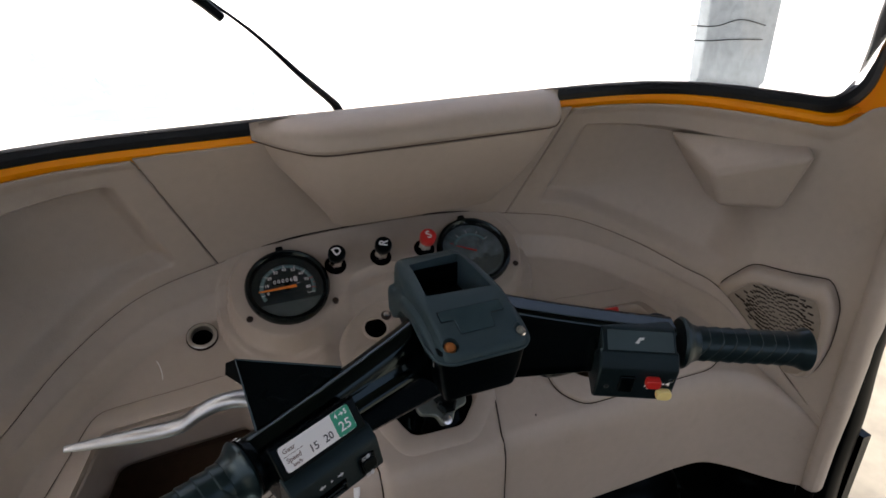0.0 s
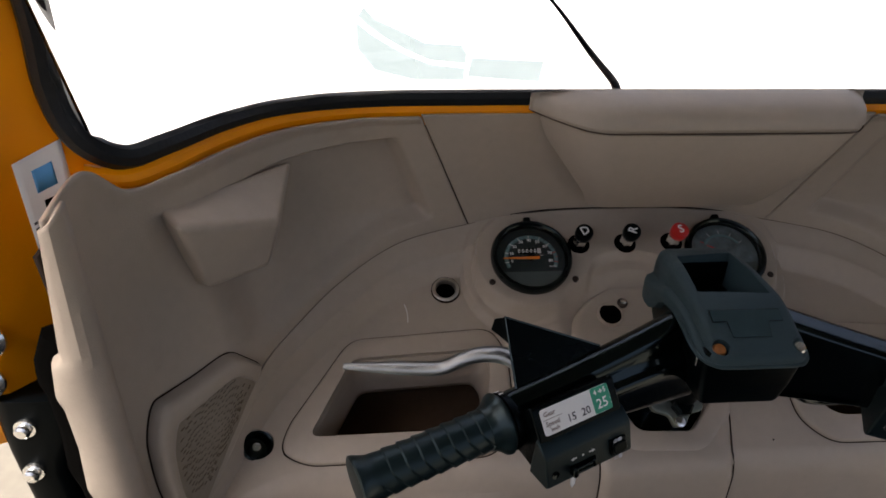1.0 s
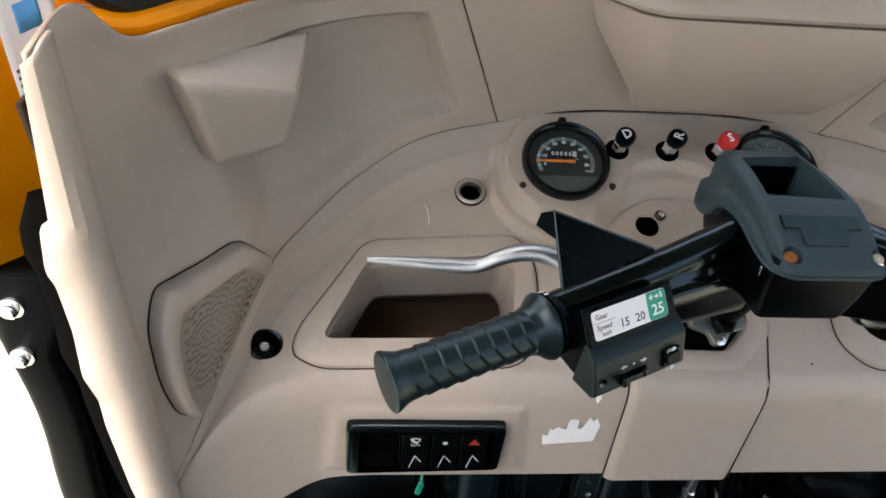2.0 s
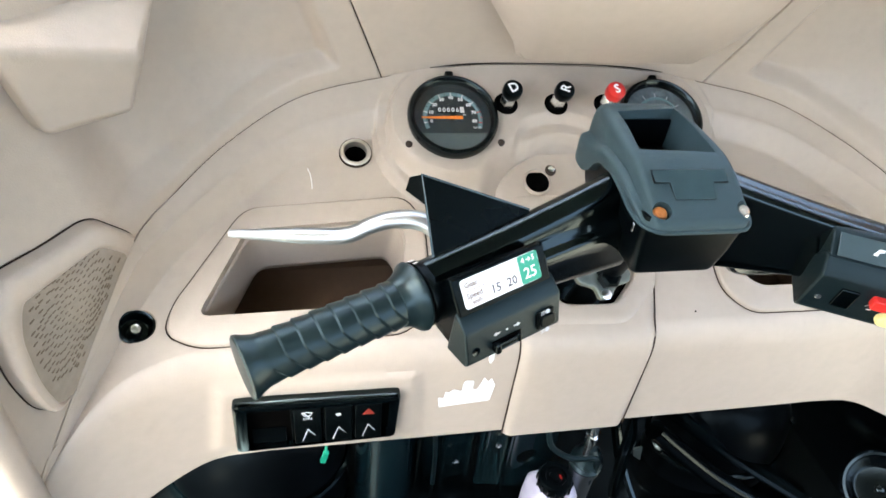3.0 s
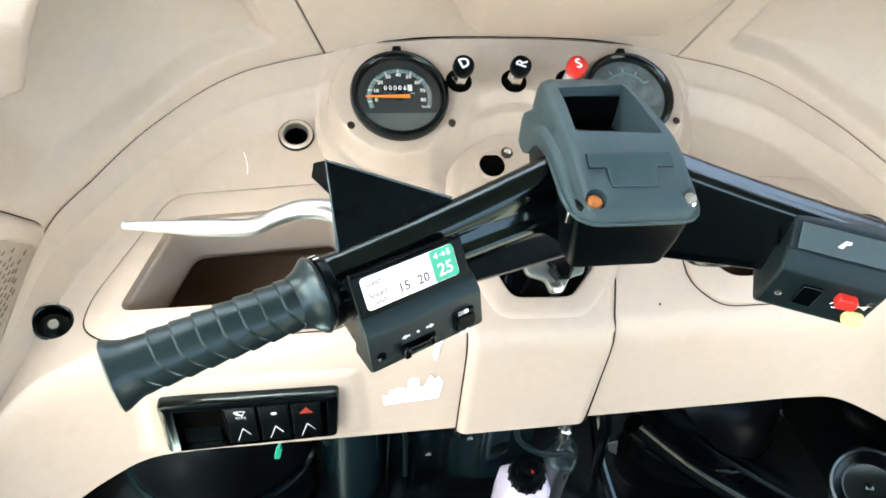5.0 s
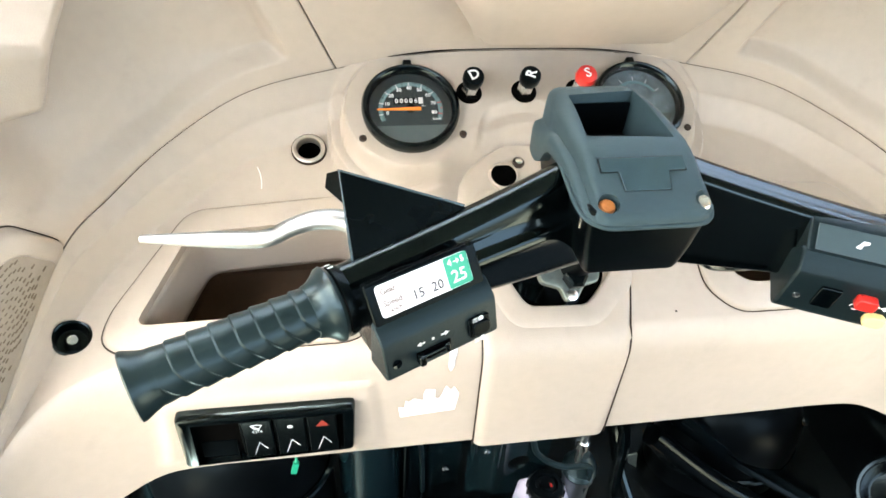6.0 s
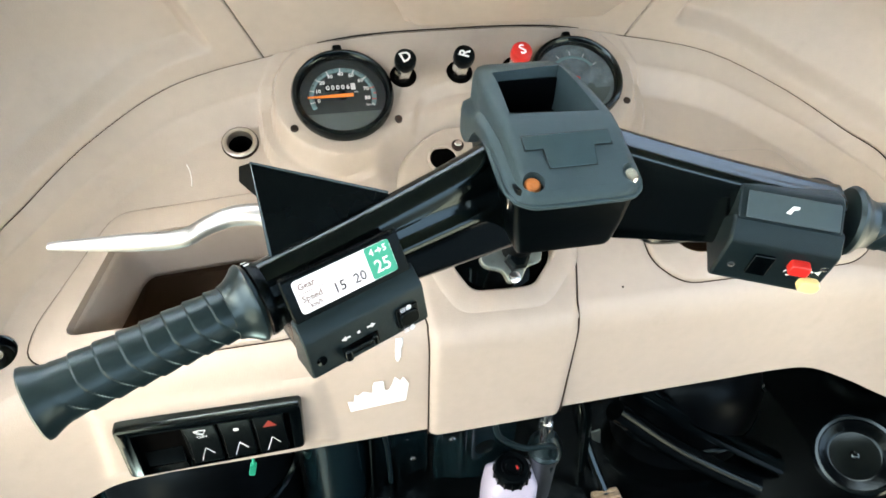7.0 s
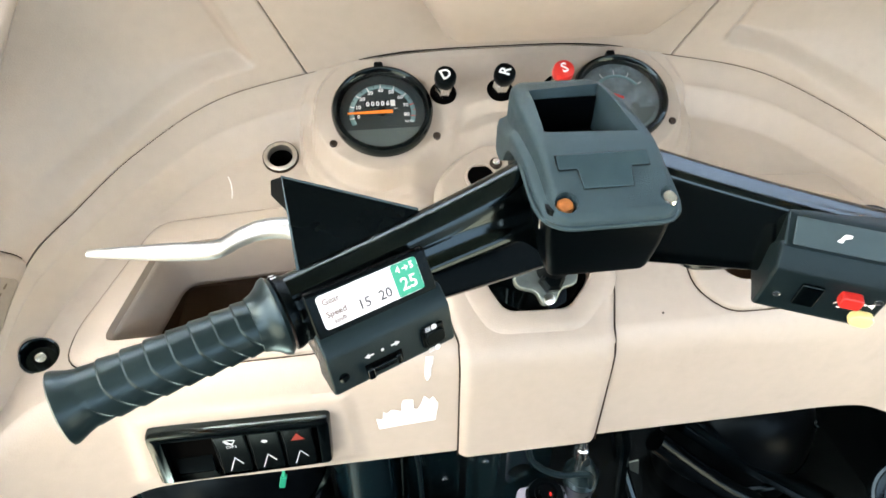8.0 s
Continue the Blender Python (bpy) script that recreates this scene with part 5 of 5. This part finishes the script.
for x, mark in ((-4.7, 0), (-0.95, 1), (2.0, 2), (4.9, 3)):
    w = 3.3 if mark == 0 else 2.6
    if mark == 0:
        part("blank_slot", loft([[FX @ Vector((x + sx * 1.6, y, z)) for y, z in ((-3.05, 0.1), (-3.05, 0.5), (-1.2, 0.2), (-1.2, 0.1))] for sx in (-1, 1)]), BLACK_SATIN, swp)
        continue
    r = part("rocker", loft([[FXR @ Vector((x + sx * w / 2, y, z)) for y, z in ((-2.9, 0.0), (-2.9, 0.55), (-0.2, 0.2), (2.4, 0.55), (2.4, 0.0))] for sx in (-1, 1)]), BLACK_SATIN, swp, "black rocker switch", bevel=0.08)
    up = FXR @ Matrix.Translation((x, 0.8, 0.345)) @ Matrix.Scale(0.78, 4) @ Matrix.Rotation(radians(7.7), 4, "X")
    dn = FXR @ Matrix.Translation((x, -1.65, 0.41)) @ Matrix.Scale(0.85, 4) @ Matrix.Rotation(radians(-7.8), 4, "X")
    part("chevron_mark", join(prism([(-0.72, -1.05), (-0.64, -1.08), (0.02, 0.75), (-0.06, 0.78)], 0.01, dn, 0.02), prism([(0.03, 0.8), (-0.04, 0.74), (0.74, -0.25), (0.82, -0.22)], 0.01, dn, 0.02)), MARK, r)
    if mark == 1:
        part("wiper_mark", join(tube([up @ Vector((x, y, 0.04)) for x, y in ((-0.62, 1.25), (0, 1.4), (0.62, 1.25), (0.3, 0.55), (-0.3, 0.55), (-0.62, 1.25))], 0.05, n=5, per=1), tube([up @ Vector((x, y, 0.04)) for x, y in ((-0.4, 1.2), (0.25, 0.2))], 0.05, n=5, per=2), writing("ON", 0.75, up @ Matrix.Translation((0, -0.15, 0.04)), 0.005)), MARK, r)
    elif mark == 2:
        part("lamp_mark", lathe([(0.34, 0.02), (0.34, 0.03), (0, 0.03)], up @ Matrix.Translation((0, 0.3, 0)), 18), MARK, r)
    else:
        part("hazard_mark", prism([(-0.8, -0.2), (0.8, -0.2), (0, 1.25)], 0.02, up, 0.02), HAZARD, r, "red warning triangle")

# torn stickers on the fascia
SM = Matrix.Translation((0, 43.44, 0)) @ Matrix.Rotation(radians(90), 4, "X")
scrap = [(-14.9, 75.3), (-14.7, 73.7), (-13.0, 73.9), (-9.4, 74.2), (-9.1, 76.6), (-9.6, 77.7), (-9.9, 77.2), (-10.4, 77.9), (-10.7, 76.8), (-11.0, 76.1), (-11.4, 76.2), (-11.4, 77.5), (-12.3, 77.6), (-12.5, 77.0), (-12.5, 76.0), (-13.4, 76.4), (-13.9, 75.9), (-14.2, 76.2), (-14.3, 75.1)]
solo("torn_sticker", prism(rounded(scrap, 0.12, 2), 0.03, SM), PAPER, "torn white remains of a sticker on beige plastic", "sticker")
# a narrow scrap that follows the rounded lip
lip_y = lambda z: 43.42 + (2.6 * (1 - math.sqrt(max(0.0, 1 - ((z - 79.6) / 3.79) ** 2))) if z > 79.6 else 0.0)
strip = [(-10.15, -10.0, 79.9), (-10.3, -9.75, 80.4), (-10.25, -9.7, 81.2), (-10.2, -9.5, 81.7), (-10.1, -9.45, 82.2)]
solo("torn_sticker", grid([[(x0 + (x1 - x0) * k / 3, lip_y(z), z + 0.05) for k in range(4)] for x0, x1, z in strip]), PAPER, "small torn white scrap of a sticker", "sticker", thick=0.02)


# ---- footwell below the dashboard ----
solo("firewall", box((0, 78, 66), (122, 1.5, 66)), BLACK_DULL, "black painted firewall below the dashboard", "firewall", kind="structure")
solo("floor", box((0, 15, 32), (122, 128, 2)), BLACK_DULL, "black painted cab floor", "floor", kind="structure")
# black painted housing round the steering fork: a round column, a seamed plate and a plate with a hole
house = thing("fork_housing", (-6, 62, 33), "glossy black painted steering fork housing in the footwell", "fork housing")
part("column", lathe([(4.5, 0), (4.5, 8), (4.35, 14), (4.3, 24), (4.4, 30), (4.4, 36)], Matrix.Translation((-17.6, 60.5, 33)), 48), HOUSING, house, "round glossy black column")


def seamed_plate(x0, x1, y0, y1, folds):
    """An upright pressed plate with narrow folded seams."""
    rows = []
    for z in (33, 45, 58, 70, 76):
        row = []
        for k in range(91):
            x = x0 + (x1 - x0) * k / 90
            y = y0 + (y1 - y0) * k / 90 - sum(0.7 * math.exp(-((x - c) / 0.22) ** 2) for c in folds) + 0.5 * math.cos((x - x0) / (x1 - x0) * 2 * math.pi)
            row.append((x, y + (z - 60) * 0.02, z))
        rows.append(row)
    return grid(rows)


part("seamed_plate", seamed_plate(-13.8, -3.4, 61.5, 60.4, (-11.6, -8.2, -4.0)), HOUSING, house, thick=-0.4)
hole_plate = part("hole_plate", seamed_plate(-3.0, 9.5, 58.6, 58.2, (-2.2, 1.2)), HOUSING, house, "dusty black plate with a round hole", thick=-0.4)
cut(hole_plate, lathe([(0, -3), (1.7, -3), (1.7, 3), (0, 3)], Matrix.Translation((4.7, 58.0, 40.6)) @ Matrix.Rotation(radians(90), 4, "X"), 24))
part("grey_cable", tube([(-9.6, 59.2, 33), (-9.9, 58.9, 42), (-10.6, 58.6, 52), (-10.9, 58.8, 74)], 0.38, n=8), CASE, house, "grey sleeved cable")
part("thin_pipe", tube([(-12.4, 59.6, 33), (-12.2, 59.4, 55), (-12.6, 59.4, 74)], 0.25, n=8), BLACK_GLOSS, house)
for x, z in ((-6.1, 38.0), (-5.9, 47.0), (-0.6, 44.5)):
    part("bolt", lathe([(0.5, 0), (0.5, 0.3), (0.3, 0.42), (0, 0.42)], Matrix.Translation((x, 59.6 if x < -3 else 57.6, z)) @ Matrix.Rotation(radians(90), 4, "X"), 6), CHROME, house)

res = thing("fluid_reservoir", (6.6, 51, 33), "white brake fluid reservoir with ribbed black cap", "reservoir")
part("bottle", loft([[(6.6 + x, 51.4 + y, z) for x, y in rounded([(-w, -w * 0.8), (w, -w * 0.8), (w, w * 0.8), (-w, w * 0.8)], 1.2)] for z, w in ((31, 3.5), (38, 3.6), (42.0, 3.4), (43.0, 2.8), (43.8, 2.4))]), WHITE_PLASTIC, res)
cm = Matrix.Translation((6.4, 50.9, 43.4))
lid = part("cap", lathe([(2.4, 0), (2.5, 0.4), (2.5, 1.7), (2.3, 2.1), (1.6, 2.2), (1.4, 1.8), (1.0, 1.8), (0.9, 2.3), (0.4, 2.4), (0, 2.4)], cm, 28), BLACK_SATIN, res, "black ribbed cap")
for k in range(14):
    a = 2 * math.pi * k / 14
    part("rib", box((2.52 * math.cos(a), 2.52 * math.sin(a), 0.9), (0.3, 0.3, 1.4), cm), BLACK_SATIN, lid)
part("cap_mark", box((0.5, -0.4, 2.36), (0.3, 0.6, 0.1), cm), RED, lid)

cyl = thing("master_cylinder", (12, 53, 33), "silver brake master cylinder with black rubber boot and rod", "brake cylinder")
part("body", lathe([(2.0, 0), (2.0, 12.6), (2.3, 12.8), (2.3, 13.8), (1.8, 14.2)], Matrix.Translation((12.2, 53.4, 30)), 24), ALU, cyl)
part("boot", lathe([(2.3, 0), (2.5, 0.6), (2.1, 1.1), (2.4, 1.7), (1.9, 2.5), (1.7, 3.2), (1.1, 4.0), (0.9, 4.3), (0, 4.3)], Matrix.Translation((12.0, 53.2, 44)), 24), RUBBER, cyl)
part("rod", lathe([(0.55, 0), (0.55, 3.0), (0.95, 3.0), (0.95, 4.6), (0.7, 4.8), (0.7, 12), (0, 12)], Matrix.Translation((11.0, 52.6, 47.8)), 12), CHROME, cyl)
solo("control_cable", tube([(2.4, 50.5, 60), (3.5, 50.2, 54.6), (7.0, 50.0, 51.2), (11.2, 50.2, 50.0), (12.6, 51.2, 46.0), (12.8, 52, 40)], 0.42, n=8), RUBBER, "thin black control cable under the dashboard", "cable", base=(7, 50, 50))
solo("brake_link", tube([(13.0, 50.5, 63), (15.5, 51, 55.5), (17.0, 52, 47), (18.2, 52, 36)], 1.3, n=10, flat=0.5), BLACK_GLOSS, "black painted brake pedal link", "pedal link", base=(16, 51, 50))
solo("link_rod", tube([(14.6, 51.5, 57.2), (19.5, 52.5, 58.8)], 0.5, n=10, per=2), CHROME, "short bright metal rod on the pedal link", "rod", base=(17, 52, 58))
solo("metal_tab", prism([(0, 0), (1.3, 0.3), (1.9, -3.0), (0.5, -1.8)], 0.3, Matrix.Translation((17.0, 51.0, 50.6)) @ Matrix.Rotation(radians(90), 4, "X")), STEEL, "small bent metal tab under the dashboard", "bracket", bevel=0.05)
ped = thing("brake_pedal", (22, 49.5, 34), "brake pedal with a ribbed tan rubber pad", "pedal")
part("pad", box((22, 48.2, 34.2), (4.4, 5.0, 1.2)), TAN, ped, bevel=0.4)
for k in range(5):
    part("tread", box((22, 46.4 + 0.9 * k, 34.95), (3.8, 0.4, 0.4)), TAN, ped, bevel=0.1)
part("arm", tube([(22, 50, 34), (20, 56, 40), (18, 62, 52)], 0.9, n=10), BLACK_GLOSS, ped)
con = thing("wire_connector", (-26.5, 50, 56), "green wire connector hanging under the dashboard", "connector")
part("shell", box((0, 0, 0), (0.7, 0.6, 2.0), Matrix.Translation((-26.5, 50, 57.0)) @ Matrix.Rotation(radians(14), 4, "Y")), GREEN, con, bevel=0.12)
part("wire", tube([(-26.3, 50, 57.8), (-26.0, 50.5, 62), (-25.5, 44.2, 70)], 0.18, n=6), GREEN, con)


def inner_wing(cx, cy, flat, rows, top):
    w = thing("inner_wing", (cx, cy, 33), "black domed inner wing in the footwell", "inner wing")
    part("dome", loft([[(cx + r * math.cos(a), cy + flat * r * math.sin(a), z) for a in [2 * math.pi * k / 40 for k in range(40)]] for z, r in rows]), BLACK_MATT, w)
    z, r = rows[1]
    part("welded_flange", tube([(cx + (r + 0.4) * math.cos(a), cy + flat * (r + 0.4) * math.sin(a), z - 2) for a in [2 * math.pi * k / 36 for k in range(37)]], 0.6, n=8, per=1), BLACK_GLOSS, w)
    for a in (3.6, 5.7):
        part("bolt", lathe([(0.7, 0), (0.7, 0.5), (0.4, 0.7), (0, 0.7)], basis((cx + (r - 1.2) * math.cos(a), cy + flat * (r - 1.2) * math.sin(a), top), (1, 0, 0), (0, -0.5, 0.8)), 6), BLACK_GLOSS, w)


inner_wing(-36, 62, 0.8, ((33, 13), (44, 12.6), (48, 12.0), (51, 10.8), (53.5, 8.6), (54.8, 5.4), (55.3, 1.5)), 49.5)
inner_wing(40, 60, 0.7, ((33, 12), (40, 11.6), (44, 11.0), (47, 9.8), (49.5, 7.6), (50.8, 4.6), (51.3, 1.4)), 46.0)
solo("frame_tube", tube([(22, 54, 50), (33, 51, 41), (46, 47, 33.5)], 1.6, n=14), BLACK_DULL, "glossy black diagonal frame tube in the footwell", "frame tube", base=(33, 51, 41))
solo("frame_tube", tube([(27, 57, 50), (38, 54, 42), (52, 50, 33.5)], 2.2, n=14, flat=0.6), BLACK_GLOSS, "glossy black diagonal frame rail in the footwell", "frame tube", base=(38, 54, 42))
hm = Matrix.Translation((52.0, 41.6, 48.5)) @ Vector((-0.45, -0.4, 0.8)).to_track_quat("Z", "Y").to_matrix().to_4x4()
horn = thing("horn", (52, 41.6, 48.5), "round black horn with a rolled rim in the footwell", "horn")
part("shell", lathe([(3.0, 0.55), (3.4, 0.7), (4.4, 1.9), (4.7, 2.0), (5.0, -1), (0, -2)], hm, 32), BLACK_DULL, horn)
part("rim", lathe([(4.55, 2.0), (4.7, 2.25), (5.0, 2.35), (5.25, 2.1), (5.2, 1.7)], hm, 40, caps=False), BLACK_GLOSS, horn, thick=0.1)
part("diaphragm", lathe([(3.1, 0.5), (2.4, 0.3), (1.2, 0.5), (0, 0.6)], hm, 32), SEAM_DARK, horn)
part("centre_nut", lathe([(0.55, 0.5), (0.55, 1.0), (0.3, 1.1), (0, 1.1)], hm, 6), BLACK_GLOSS, horn)
for side in (1, -1):
    solo("footwell_side", box((side * 60.5, 58, 50), (1.5, 42, 40)), BLACK_DULL, "black painted side of the footwell", "side panel", kind="structure")

# boards added out of view to hold back light bounced off the ground
solo("bounce_board", box((-61, -19, 44), (1.5, 56, 23)), BLACK_MATT, "unseen black board, added to block light bounced from the ground", "side panel", kind="structure")
solo("bounce_board", box((61, -19, 44), (1.5, 56, 23)), BLACK_MATT, "unseen black board, added to block light bounced from the ground", "side panel", kind="structure")

# ---- surroundings ----
solo("ground", box((0, 0, -2), (60000, 60000, 4)), GROUND_MAT, "dusty brown earth ground", "ground", kind="structure")
solo("pavement", box((0, 15330, 0), (60000, 30000, 6)), YARD_MAT, "pale sunlit concrete yard in front of the vehicle", "pavement", kind="structure")
# added out of view; its edges set how much sun and sky come in
solo("roof", box((7, 2, 160), (138, 128, 2.5)), ROOF_MAT, "unseen plain roof, added to keep sun and sky off the dashboard", "roof", kind="structure")
solo("guy_wire", tube([(-150.0, 318, 0), (-150.5, 319, 34), (-152.3, 320, 45), (-155.0, 320, 60), (-153.2, 320, 80), (-152.3, 320, 95), (-151, 320, 260)], 0.14, n=6), BLACK_SATIN, "thin dark wire hanging outside the windscreen", "wire", base=(-150, 318, 0))
solo("utility_post", box((402, 407, 150), (76, 12, 320)), POST_MAT, "grey concrete post beside the vehicle", "post", bevel=2)
for z, dx in ((66, 0), (55, 4)):
    solo("guy_wire", tube([(345 + dx, 398, z + 2), (372, 399, z), (398, 400, z + 3 - dx), (425, 400, z - 3)], 0.5, n=6), BLACK_SATIN, "thin dark wire tied round the grey post", "wire", base=(380, 399, z))
# unseen wall added behind the camera to limit light from the rear
solo("rear_light_blocker", box((0, -50, 75.5), (122, 3, 86.5)), PARTITION_MAT, "unseen dark grey wall behind the driver's place, added to limit light from the rear", "partition", kind="structure")
